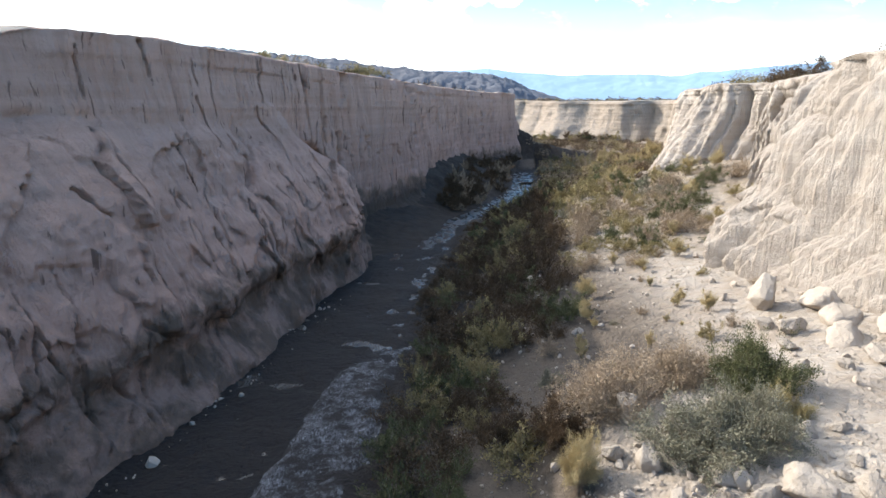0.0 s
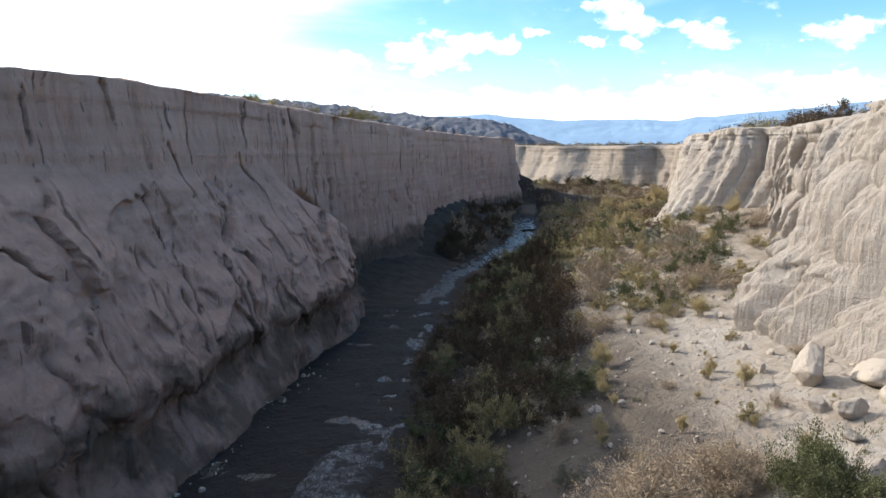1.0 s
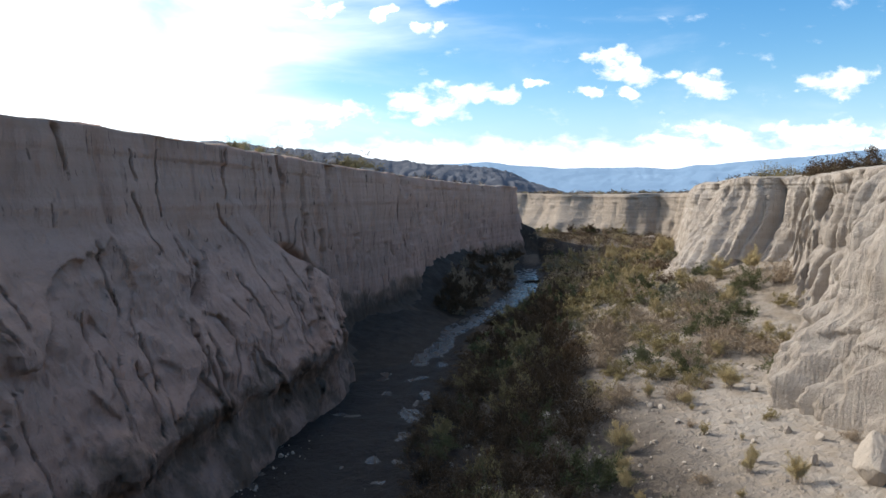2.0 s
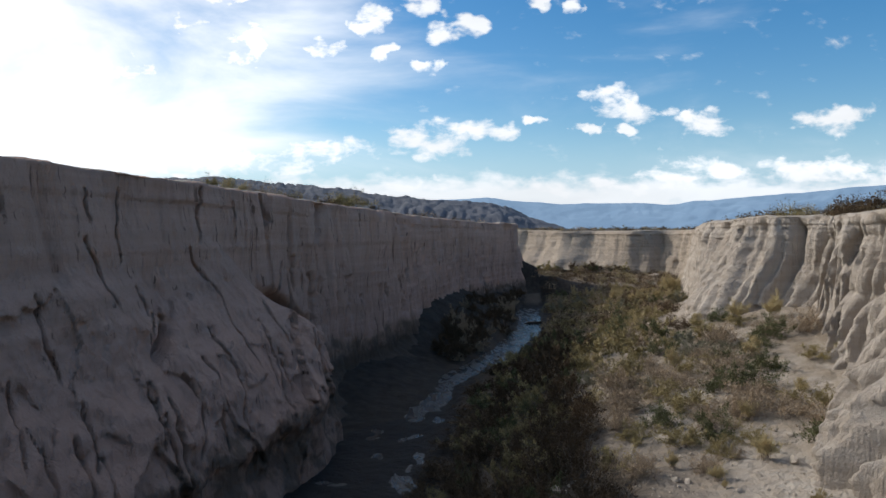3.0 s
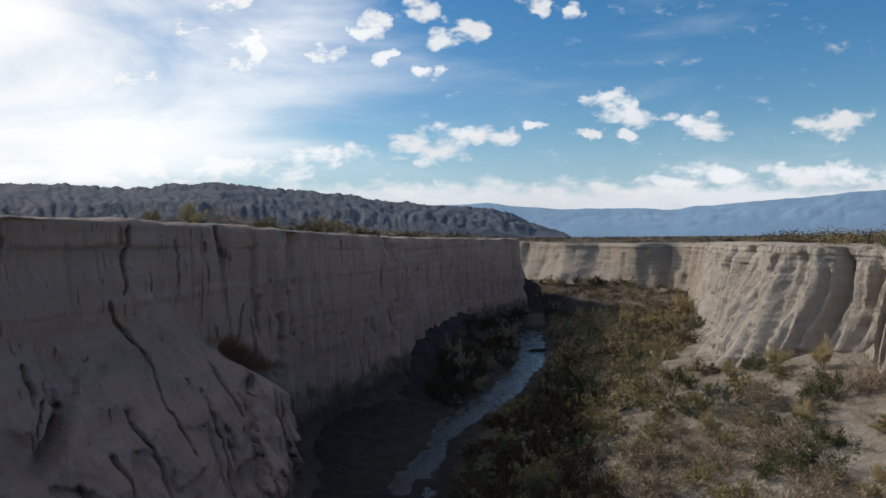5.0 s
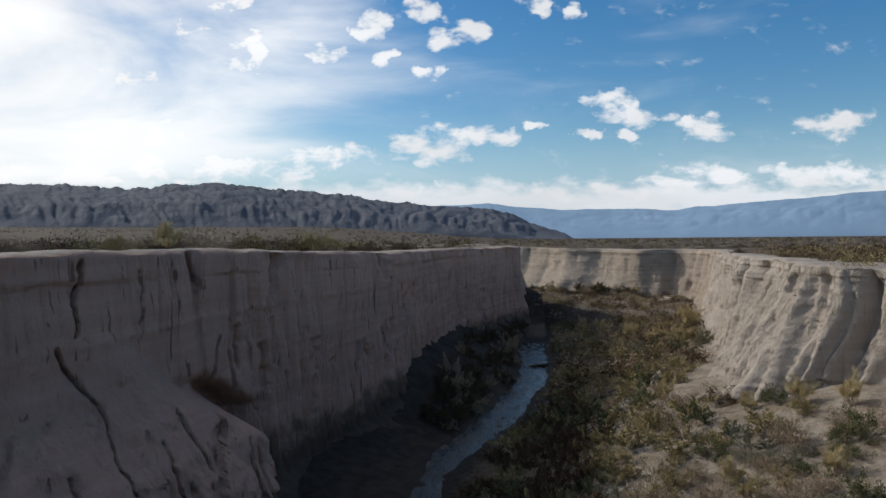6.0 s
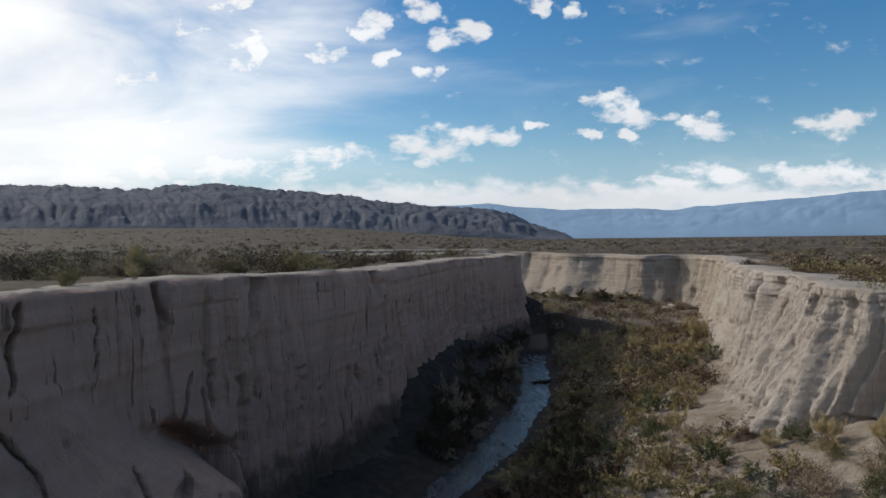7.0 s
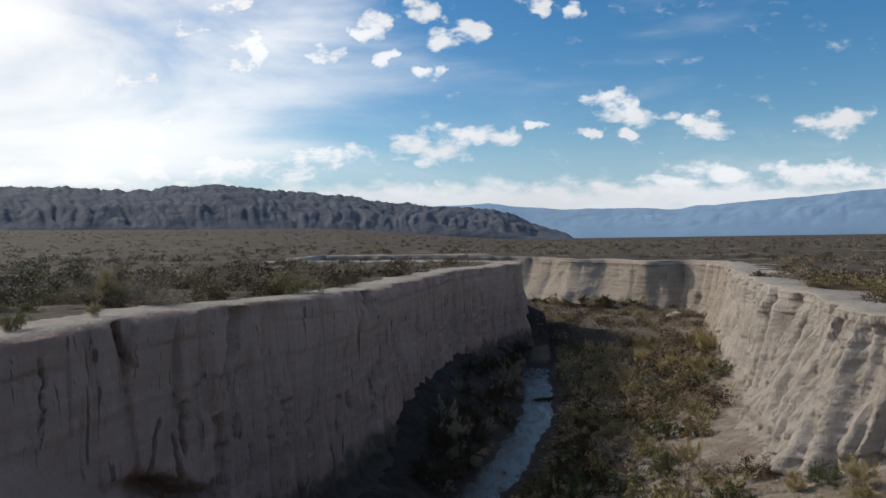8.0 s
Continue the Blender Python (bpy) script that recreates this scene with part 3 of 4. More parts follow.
for _k in range(70):
    _at, _top, _long = _slot.uniform(47, 104), _slot.uniform(0.4, 0.8), _slot.uniform(0.05, 0.15)
    WEST_CRACKS.append((_slot.uniform(0.2, 0.42) * (0.5 + _at / 100), _slot.uniform(0.2, 0.45), (_at, _top), (_at + _slot.uniform(-0.25, 0.25), _top - _long)))
for _k in range(22):
    _at, _top = _slot.uniform(12, 46), _slot.uniform(0.36, 0.5)
    WEST_CRACKS.append((_slot.uniform(0.06, 0.13), _slot.uniform(0.25, 0.5), (_at, _top), (_at + _slot.uniform(-0.3, 0.3), _top - _slot.uniform(0.08, 0.16))))


def open_cracks(ry, v, z, cracks):
    """Depth cut by jagged cracks that wedge out at their ends."""
    ry = np.broadcast_to(ry, v.shape if v.shape[0] > 1 else z.shape)
    v = np.broadcast_to(v, z.shape)
    cut = np.zeros(z.shape)
    for k, (wide, depth, *line) in enumerate(cracks):
        lo, hi = min(p[0] for p in line) - 1.2, max(p[0] for p in line) + 1.2
        rows = np.where((ry[:, 0] > lo) & (ry[:, 0] < hi))[0]
        if not len(rows):
            continue
        part = slice(rows[0], rows[-1] + 1)
        y, h, zz = ry[part], v[part] * 12.8, z[part]
        y = y + 0.20 * fbm(zz * 1.1, k * 3.7, 0.5, 2) + 0.07 * perlin(zz * 5.0, k * 2.1, 0.5)
        near, along = np.full(y.shape, 9.0), np.zeros(y.shape)
        for i, ((ay, av), (by, bv)) in enumerate(zip(line[:-1], line[1:])):
            dy, dh = by - ay, (bv - av) * 12.8
            t = np.clip(((y - ay) * dy + (h - av * 12.8) * dh) / (dy * dy + dh * dh), 0, 1)
            d = np.hypot(y - ay - t * dy, h - av * 12.8 - t * dh)
            along = np.where(d < near, (i + t) / (len(line) - 1), along)
            near = np.minimum(near, d)
        w = wide * (0.35 + 0.65 * np.power(np.maximum(1 - along, 0), 0.7)) * (0.8 + 0.7 * perlin(zz * 1.7, k * 1.3, 2.0))
        cut[part] += depth * np.exp(-(near / np.maximum(0.6 * w, 0.035 + 0.006 * np.maximum(y - 40, 0))) ** 2)
    return np.minimum(1.25 * cut, 1.2)


def west_carve(s, v, co, r, f):
    x, y, z = co[..., 0], co[..., 1], co[..., 2]
    ry = r[..., 1]
    slump = slump_mask(ry, v)
    shoulder = shoulder_of(ry)
    low = slump * smooth(v, shoulder + 0.05, shoulder - 0.1)
    wall = 1 - low
    arc = slope_length(co)
    warp = 0.35 * fbm(s * 0.5, z * 0.5, 3.0, 3)
    near = smooth(ry, 32, 22)
    top = low * smooth(v, 0.40, 0.52)
    pipes = low * smooth(v, 0.56, 0.44)
    block, edge = cells(s * 0.24 + 0.5 * warp + 0.10 * arc, arc * 0.17 + 0.5 * warp, 3)
    pipe, pipe_edge = cells(s * 0.62 + 0.7 * warp, z * 0.11, 9)
    d = 0.35 * fbm(x * 0.16, y * 0.16, z * 0.1, 3)
    # slumped mass: broad knobs, plates parted by thin cracks, rounded pipes at its front
    d = d + low * (0.55 * fbm(x * 0.33, y * 0.33, z * 0.33, 3) + (0.34 + 0.10 * near) * block - 0.22 * (0.2 + 0.8 * near) * np.exp(-(edge / 0.013) ** 2) * smooth(perlin(s * 0.25, z * 0.25, 2.0), 0.05, 0.2))
    d = d + top * near * 0.26 * (np.minimum(np.abs(perlin(s * 0.42, arc * 0.42, 7.0)) * 2.6, 1) ** 0.6 - 0.6)
    d = d + pipes * (0.3 + 0.7 * near) * (0.26 * pipe - 0.42 * np.exp(-(pipe_edge / 0.028) ** 2) * smooth(perlin(s * 0.4, z * 0.3, 12.0), -0.1, 0.2))
    chunk, _ = cells(s * 0.75 + 0.5 * warp, arc * 0.75 + 0.5 * warp, 77)
    d = d + low * 0.13 * chunk * smooth(v, 0.62, 0.5)
    # standing wall: rounded pillars with sharp gullies, fine flutes and level beds
    bent = s + 0.35 * perlin(s * 0.3, z * 0.22, 9.0)
    pillar = np.minimum(np.abs(perlin(bent * 0.34, z * 0.035, 4.0)) * 3.2, 1.0) ** 0.6
    flute = np.minimum(np.abs(perlin(bent * 0.95, z * 0.07, 14.0)) * 4.2, 1.0) ** 0.5
    d = d + wall * smooth(v, 1.03, 0.93) * ((0.40 + 0.35 * smooth(ry, 46, 56)) * (pillar - 0.7) * smooth(perlin(s * 0.12, z * 0.15, 3.0), -0.4, 0.2) + (0.20 + 0.22 * smooth(ry, 46, 56)) * (flute - 0.8) * smooth(perlin(s * 0.2, z * 0.25, 5.0), -0.3, 0.2))
    d = d + wall * (0.05 * perlin(0.02 * s, 0.3, z * 1.6) + 0.04 * perlin(0.05 * s, 5.3, z * 4.1) + 0.05 * smooth(z + 0.1 * perlin(s * 0.2, 2.0, 0), 7.55, 7.7) - 0.05 * smooth(z + 0.1 * perlin(s * 0.2, 5.0, 0), 5.4, 5.3))
    d = d + (0.05 + 0.07 * low) * fbm(x * 1.3, y * 1.3, z * 1.0, 4) + (0.025 + 0.05 * low) * fbm(x * 3.4, y * 3.4, z * 2.6, 4)
    d = d + 0.08 * smooth(v + 0.006 * perlin(s * 0.5, 2.0, 0), 0.925, 0.932) * (1 + 1.5 * perlin(s * 0.3, 4.4, 0)) + 0.30 * fbm(s * 0.7, 1.7, 0.0, 4) * smooth(v, 0.9, 1.0)
    d = d * (0.25 + 0.75 * smooth(v, 0.03, 0.18))
    # beyond its two widest cracks the wall has stayed further out
    for at, reach, low_v in ((52.1, 2.6, 0.80), (64.3, 3.2, 0.84), (45.2, 1.6, 0.88)):
        past = ry - at - 6.0 * (v - 0.92) - 0.2 * fbm(z * 1.1, at, 0.5, 2)
        d = d + 0.42 * smooth(past, 0.0, 0.18) * np.exp(-np.maximum(past, 0) / reach) * smooth(v, low_v - 0.06, low_v + 0.03)
    d = d - open_cracks(ry, v, z, WEST_CRACKS)
    d = d - 2.0 * np.exp(-((ry - 48.5 + 22 * np.maximum(v - 0.45, 0)) / 0.8) ** 2) * smooth(v, 0.64, 0.54) * smooth(v, 0.08, 0.2)
    # a pocket in the slumped buttress, and another near its start
    d = d - 2.0 * slump * np.exp(-((ry - 33.9 - 12 * (v - 0.555)) / 0.40) ** 2) * np.exp(-((v - 0.555) / 0.035) ** 2)
    d = d - 0.9 * slump * np.exp(-((ry - 16.6) / 0.7) ** 2) * np.exp(-((v - 0.44) / 0.05) ** 2)
    d = d + 0.25 * smooth(v, 0.25, 0.1) * fbm(x * 0.9, y * 0.9, z * 0.9, 4)
    return d, 0.10 * low * fbm(x * 0.5, y * 0.5, z * 0.5, 3)


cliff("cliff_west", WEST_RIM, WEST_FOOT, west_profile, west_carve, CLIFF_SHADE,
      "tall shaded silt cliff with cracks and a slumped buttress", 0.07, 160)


def east_profile(s, v, r, f):
    y = r[..., 1]
    spur = smooth(y, 50, 53.5) * smooth(y, 85, 66)
    nose = smooth(y, 40, 34) * smooth(y, 18, 25)
    steep = 0.30 * (1 - v) + 0.70 * np.power(1 - v, 2.2)
    apron = 0.22 * smooth(v, 1.0, 0.62) + 0.78 * np.power(np.clip((0.72 - v) / 0.72, 0, 1), 1.15)
    h = v + 0.09 * perlin(s * 0.33, 2.2, 0.0) + 0.05 * perlin(s * 1.1, v * 2, 4.0)
    ramp = 0.30 * np.clip((1 - h) / 0.32, 0, 1) + 0.14 * np.clip((0.68 - h) / 0.24, 0, 1) + 0.56 * np.clip((0.44 - h) / 0.38, 0, 1)
    w = steep * (1 - spur) + apron * spur
    return w * (1 - nose) + ramp * nose


def east_carve(s, v, co, r, f):
    x, y, z = co[..., 0], co[..., 1], co[..., 2]
    ry = r[..., 1]
    spur = smooth(ry, 50, 53.5) * smooth(ry, 85, 66)
    nose = smooth(ry, 40, 34) * smooth(ry, 18, 25)
    skirt = smooth(v, 0.62, 0.40)
    lean = s + 0.18 * np.maximum(6.2 - z, 0) * spur
    bent = lean + 0.5 * perlin(s * 0.13, z * 0.2, 3)
    drift = 0.55 * perlin(s * 0.11, z * 0.05, 6.0)
    pillar = np.abs(np.sin(np.pi * (bent * 0.37 + drift))) ** 0.6
    wave = np.abs(np.sin(np.pi * (bent * 0.33 + 0.5 * drift))) ** 0.7
    groove = np.abs(np.sin(np.pi * (bent * 0.98 + 0.8 * perlin(s * 0.21, z * 0.09, 14.0)))) ** 0.6
    flute = np.minimum(np.abs(perlin(bent * 1.9, z * 0.12, 51.0)) * 2.6, 1.0) ** 0.8
    strong = 0.35 + 0.65 * smooth(perlin(s * 0.1, z * 0.12, 71.0), -0.35, 0.25)
    head = smooth(v, 1.03, 0.9)
    d = 0.6 * fbm(x * 0.15, y * 0.15, z * 0.1, 3) + 1.25 * (1 - spur) * (pillar - 0.6) * head * strong
    d = d + spur * smooth(v, 1.0, 0.86) * (2.9 - 2.0 * smooth(v, 0.52, 0.30)) * (wave - 0.75) * (0.45 + 0.55 * smooth(perlin(s * 0.07, 4.0, 0.5), -0.3, 0.2))
    d = d + head * ((0.55 + 0.20 * skirt) * (groove - 0.6) * (0.4 + 0.6 * smooth(perlin(s * 0.2, z * 0.2, 73.0), -0.3, 0.3)) + 0.42 * (flute - 0.65) * smooth(perlin(s * 0.3, z * 0.3, 33.0), -0.5, 0.0))
    # thin capping beds stand out; wash-outs and pockets below them
    d = d + 0.16 * smooth(v, 0.93, 0.945) * (0.6 + perlin(s * 0.5, 3.0, 0)) + 0.04 * perlin(0.03 * s, 8.1, z * 1.1) + 0.05 * perlin(0.05 * s, 2.2, z * 4.5) * smooth(v, 0.68, 0.8)
    d = d - 0.45 * smooth(perlin(s * 0.8, z * 0.5, 31.0), 0.34, 0.46) + 0.13 * fbm(x * 1.1, y * 1.1, z * 0.4, 4) + 0.08 * (np.abs(perlin(x * 2.6, y * 2.6, z * 0.7)) * 2 - 0.5) + 0.07 * fbm(x * 5.0, y * 5.0, z * 3.5, 3)
    d = d + (0.40 + 0.35 * spur) * smooth(v, 0.34, 0.10) * fbm(x * 0.7, y * 0.7, z * 0.7, 4)
    bulge = np.abs(perlin(x * 0.42, y * 0.42, z * 0.30)) ** 0.7
    d = d + (1 - spur) * head * (1.1 * bulge - 0.45)
    # narrow rain-cut slots
    slot = np.exp(-(perlin(bent * 0.7, z * 0.06, 24.0) / 0.06) ** 2) * smooth(perlin(s * 0.25, z * 0.3, 27.0), 0.0, 0.2)
    d = d - 0.55 * slot * head * (1 - 0.4 * spur)
    d = d + nose * skirt * 0.25 * fbm(x * 0.8, y * 0.8, z * 0.8, 4)
    return d, 0.08 * fbm(x * 0.6, y * 0.6, z * 0.6, 3)


cliff("cliff_east", EAST_RIM, EAST_FOOT, east_profile, east_carve, CLIFF_SUN,
      "sunlit pale silt cliff with fluted spurs and aprons", 0.08, 140)


def far_carve(s, v, co, r, f):
    x, y, z = co[..., 0], co[..., 1], co[..., 2]
    pillar = np.abs(np.sin(np.pi * (s * 0.24 + 0.7 * perlin(s * 0.07, z * 0.05, 4.0)))) ** 0.6
    flute = np.abs(np.sin(np.pi * (s * 0.75 + 0.9 * perlin(s * 0.2, z * 0.1, 9.0)))) ** 0.6
    d = 0.6 * fbm(x * 0.1, y * 0.1, z * 0.06, 3) + smooth(v, 1.0, 0.88) * (1.3 * (pillar - 0.6) * (0.3 + 0.9 * smooth(perlin(s * 0.06, 1.0, 0.5), -0.2, 0.3)) + 0.4 * (flute - 0.6)) + 0.3 * fbm(x * 0.6, y * 0.6, z * 0.5, 4)
    d = d + 1.5 * np.maximum(fbm(x * 0.12, y * 0.12, 3.0, 2), 0) * smooth(v, 0.7, 0.2) + 0.25 * smooth(v, 0.9, 0.93)
    return np.clip(d + 0.12 * perlin(0.03 * s, 8.1, z * 1.6), -1.1, 1.7), 0.0


cliff("cliff_far", FAR_RIM, FAR_FOOT, lambda s, v, r, f: 0.25 * (1 - v) + 0.75 * np.power(1 - v, 1.9), far_carve, CLIFF_FAR,
      "distant pale silt cliff where the canyon turns", 0.12, 70)

# ---- stream ----
def build_stream():
    ys = np.arange(-45, 104, 0.5)
    cols = np.linspace(-0.04, 1.04, 14)[None, :]
    left, right = stream_left(ys)[:, None] - 0.2, stream_right(ys)[:, None] + 1.5
    x = left + (right - left) * cols
    y = np.broadcast_to(ys[:, None], x.shape)
    z = np.full(x.shape, -2.02) + 0.004 * fbm(x, y, 0, 2)
    tagged(new("stream_water", grid_mesh("stream_water", np.stack([x, y, z], -1), [WATER])), "shallow muddy stream reflecting the sky", "stream", kind="structure")


build_stream()


# ---- distance ----
def build_hills():
    bearing = np.linspace(-62, 11.5, 640)[:, None]
    u = np.tan(np.radians(bearing))
    t = np.linspace(0, 1, 44)[None, :]
    crest = np.interp(u, [-1.9, -0.75, -0.655, -0.53, -0.46, -0.32, -0.235, -0.155, -0.07, 0.0, 0.07, 0.095, 0.13, 0.18, 0.2],
                      [0.11, 0.107, 0.106, 0.102, 0.094, 0.103, 0.090, 0.082, 0.065, 0.062, 0.054, 0.048, 0.029, 0.012, -0.004])
    far = 2100 + 700 * t
    x, y = u * far, far + 0 * u
    rough = fbm(u * 30, t * 3, 0.5, 5) * 0.0035 + ridges(u * 70, t * 4, 6.0, 3) * 0.0022 + ridges(u * 14, t * 1.5, 2, 3) * 0.003
    face = np.power(t, 0.55)
    gully = (ridges(u * 34 + 0.8 * t + 0.4 * perlin(u * 9, t * 4, 1), t * 2.2, 8.0, 4) * 0.0055 + 0.010 * fbm(u * 12, t * 5, 3.0, 4)) * (1 - t) * smooth(t, 0, 0.2)
    z = (crest + rough * smooth(t, 0.3, 1) * smooth(crest, 0, 0.03)) * 2400 * face + gully * 2400 * smooth(crest, 0, 0.04) + 2
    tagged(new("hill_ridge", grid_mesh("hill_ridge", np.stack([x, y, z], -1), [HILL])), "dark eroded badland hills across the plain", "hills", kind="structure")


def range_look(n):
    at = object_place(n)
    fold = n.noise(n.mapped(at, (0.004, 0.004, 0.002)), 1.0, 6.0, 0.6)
    # distance haze is put into the blue of the base colour
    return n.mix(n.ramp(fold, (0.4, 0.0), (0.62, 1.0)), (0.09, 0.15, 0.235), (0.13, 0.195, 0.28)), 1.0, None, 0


def build_range():
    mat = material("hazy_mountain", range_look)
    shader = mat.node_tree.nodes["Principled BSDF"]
    # blue emission stands in for the bright haze in front of the range
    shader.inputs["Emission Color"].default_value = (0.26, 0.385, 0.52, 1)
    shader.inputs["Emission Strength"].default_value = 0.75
    bearing = np.linspace(-14, 62, 700)[:, None]
    u = np.tan(np.radians(bearing))
    t = np.linspace(0, 1, 30)[None, :]
    crest = np.interp(u, [-0.25, 0.0, 0.07, 0.12, 0.18, 0.26, 0.35, 0.37, 0.45, 0.55, 0.65, 0.8, 1.9], [0.0, 0.054, 0.056, 0.050, 0.046, 0.047, 0.044, 0.048, 0.054, 0.062, 0.071, 0.07, 0.06])
    far = 4000 + 500 * t
    x, y = u * far * 0.92, far * 0.92 + 0 * u
    z = (crest + (0.0014 * fbm(u * 22, t * 2, 0.5, 4)) * smooth(t, 0.2, 1) + 0.006 * ridges(u * 16, t * 2, 3, 3) * t * (1 - t) * 3) * 4100 * np.power(t, 0.8) - 10
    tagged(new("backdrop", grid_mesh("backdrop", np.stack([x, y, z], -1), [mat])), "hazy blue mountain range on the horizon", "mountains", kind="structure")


build_hills()
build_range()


# ---- shrubs ----


def tri_soup(name, pieces, piece_mats, mats):
    """A mesh of loose triangles or quads: an array n x 3 x 3 or n x 4 x 3, with one material index each."""
    me = bpy.data.meshes.new(name)
    n, k = pieces.shape[:2]
    me.vertices.add(n * k)
    me.vertices.foreach_set("co", pieces.reshape(-1).astype(np.float32))
    me.loops.add(n * k)
    me.loops.foreach_set("vertex_index", np.arange(n * k, dtype=np.int32))
    me.polygons.add(n)
    me.polygons.foreach_set("loop_start", np.arange(0, n * k, k, dtype=np.int32))
    for m in mats:
        me.materials.append(m)
    if piece_mats is not None:
        me.polygons.foreach_set("material_index", piece_mats.astype(np.int32))
    me.update(calc_edges=True)
    return me


def unit(v):
    return v / np.maximum(np.linalg.norm(v, axis=-1, keepdims=True), 1e-9)


def sticks(a, b, ra, rb):
    """Three-sided tapering twigs from a to b, as quads."""
    d = unit(b - a)
    side = unit(np.cross(d, np.array([0.31, 0.77, 0.55])))
    other = np.cross(d, side)
    ring = [side * math.cos(k) + other * math.sin(k) for k in (0, 2.094, 4.189)]
    out = []
    for k in range(3):
        p, q = ring[k], ring[(k + 1) % 3]
        out.append(np.stack([a + p * ra, a + q * ra, b + q * rb, b + p * rb], 1))
    return np.concatenate(out)


def blades(centre, along, across, length, width):
    """Small pointed leaves as quads."""
    l, w = along * length / 2, across * width / 2
    return np.stack([centre - l, centre + w, centre + l, centre - w], 1)


def leaflets(centre, along, across, length, width):
    """Small pointed leaves as triangles."""
    l, w = along * length / 2, across * width / 2
    return np.stack([centre - l + w, centre + l, centre - l - w], 1)


def shrub_parts(seed, style, stems, leaves, leaf, slim):
    """Stem and leaf quads of a shrub of radius 1 and height 1."""
    g = np.random.default_rng(seed)
    az = g.uniform(0, 2 * np.pi, stems)
    tuft = style == "tuft"
    el = np.radians(g.uniform(45, 88, stems) if tuft else np.degrees(np.arcsin(g.uniform(0.10, 1.0, stems))))
    lobes = 1 + 0.22 * np.sin(az * 3 + seed) + 0.14 * np.sin(az * 5 + 2 * seed) + 0.12 * np.sin(el * 7 + az * 2)
    reach = lobes * g.uniform(0.72, 1.08, stems)
    tip = np.stack([np.cos(az) * np.cos(el) * reach, np.sin(az) * np.cos(el) * reach, np.maximum(np.sin(el) * reach, 0.08)], -1)
    root = np.stack([0.16 * g.normal(size=stems), 0.16 * g.normal(size=stems), np.full(stems, -0.06)], -1)
    bow = np.array([0, 0, 0.12]) if not tuft else np.array([0, 0, 0.2])
    mid = root + (tip - root) * 0.5 + bow + 0.05 * g.normal(size=(stems, 3))
    wood = [sticks(root, mid, slim, slim * 0.7), sticks(mid, tip, slim * 0.7, slim * 0.25)]
    k = stems * (6 if style == "twig" else 4)
    who, f = g.integers(0, stems, k), g.uniform(-0.5, 1, k)[:, None]
    start = mid[who] + (tip[who] - mid[who]) * f
    end = start + unit(unit(tip[who] - mid[who]) + 0.7 * g.normal(size=(k, 3)) + [0, 0, 0.35]) * g.uniform(0.12, 0.32, k)[:, None]
    end[:, 2] = np.maximum(end[:, 2], 0.02)
    twig = unit(np.cross(end - start, g.normal(size=(k, 3))))
    wood.append(blades((start + end) / 2, unit(end - start), twig, np.linalg.norm(end - start, axis=1)[:, None], slim * 1.1))
    pick = g.integers(0, k, leaves)
    f = g.uniform(0, 1.1, leaves)[:, None]
    centre = start[pick] + (end[pick] - start[pick]) * f + 0.05 * g.normal(size=(leaves, 3))
    centre[:, 2] = np.maximum(centre[:, 2], 0.02)
    along = unit(unit(end[pick] - start[pick]) * (1.6 if tuft else 0.9) + 0.6 * g.normal(size=(leaves, 3)) * (0.5 if tuft else 1) + [0, 0, 0.5])
    across = unit(np.cross(along, g.normal(size=(leaves, 3))))
    size = leaf * g.uniform(0.6, 1.4, leaves)[:, None]
    green = leaflets(centre, along, across, size * (3.2 if tuft else 1.25), size * (0.2 if tuft else 0.46))
    return np.concatenate(wood), green


SHRUB_MESHES = {}
STYLE_OF = {"green": "dome", "grey": "dome", "brown": "twig", "olive": "dome", "straw": "tuft", "rust": "dome"}
DETAIL = {"near": (150, 46000, 0.030, 0.006), "mid": (36, 3400, 0.058, 0.008), "low": (14, 1300, 0.095, 0.010)}
SHRUB_LABEL = {"green": "leafy green desert shrub on pale silt", "grey": "grey-green saltbush with small dry leaves", "brown": "leafless brown twiggy desert shrub",
               "olive": "olive-yellow low desert shrub", "straw": "dry straw-coloured tuft of desert grass", "rust": "rust-brown dry shrub with thin twigs"}


HEAP_NAME = {"thicket beside the stream": "thicket", "scrub on the canyon floor": "floor_scrub", "scrub on the shaded bank": "bank_scrub",
             "scrub below the far cliff": "slope_scrub"}
HEAP = {}


def heap_up():
    """Join the scrub that is too far off or too dense to count, one object a stand."""
    order = sorted(LEAF)
    for group, plants in HEAP.items():
        pieces, mats = [], []
        for (colour, variant), m in plants:
            wood, green = SHRUB_ARRAYS[colour, variant]
            wood = np.concatenate([wood[:, (0, 1, 2)], wood[:, (0, 2, 3)]])
            for soup, which in ((wood, len(order)), (green, order.index(colour))):
                pieces.append(soup @ m[:3, :3].T + m[:3, 3])
                mats.append(np.full(len(soup), which))
        me = tri_soup(HEAP_NAME[group], np.concatenate(pieces), np.concatenate(mats), [LEAF[k] for k in order] + [WOOD])
        tagged(new(HEAP_NAME[group], me), "dry brown and olive desert " + group, "scrub", kind="stuff")


SHRUB_ARRAYS = {}


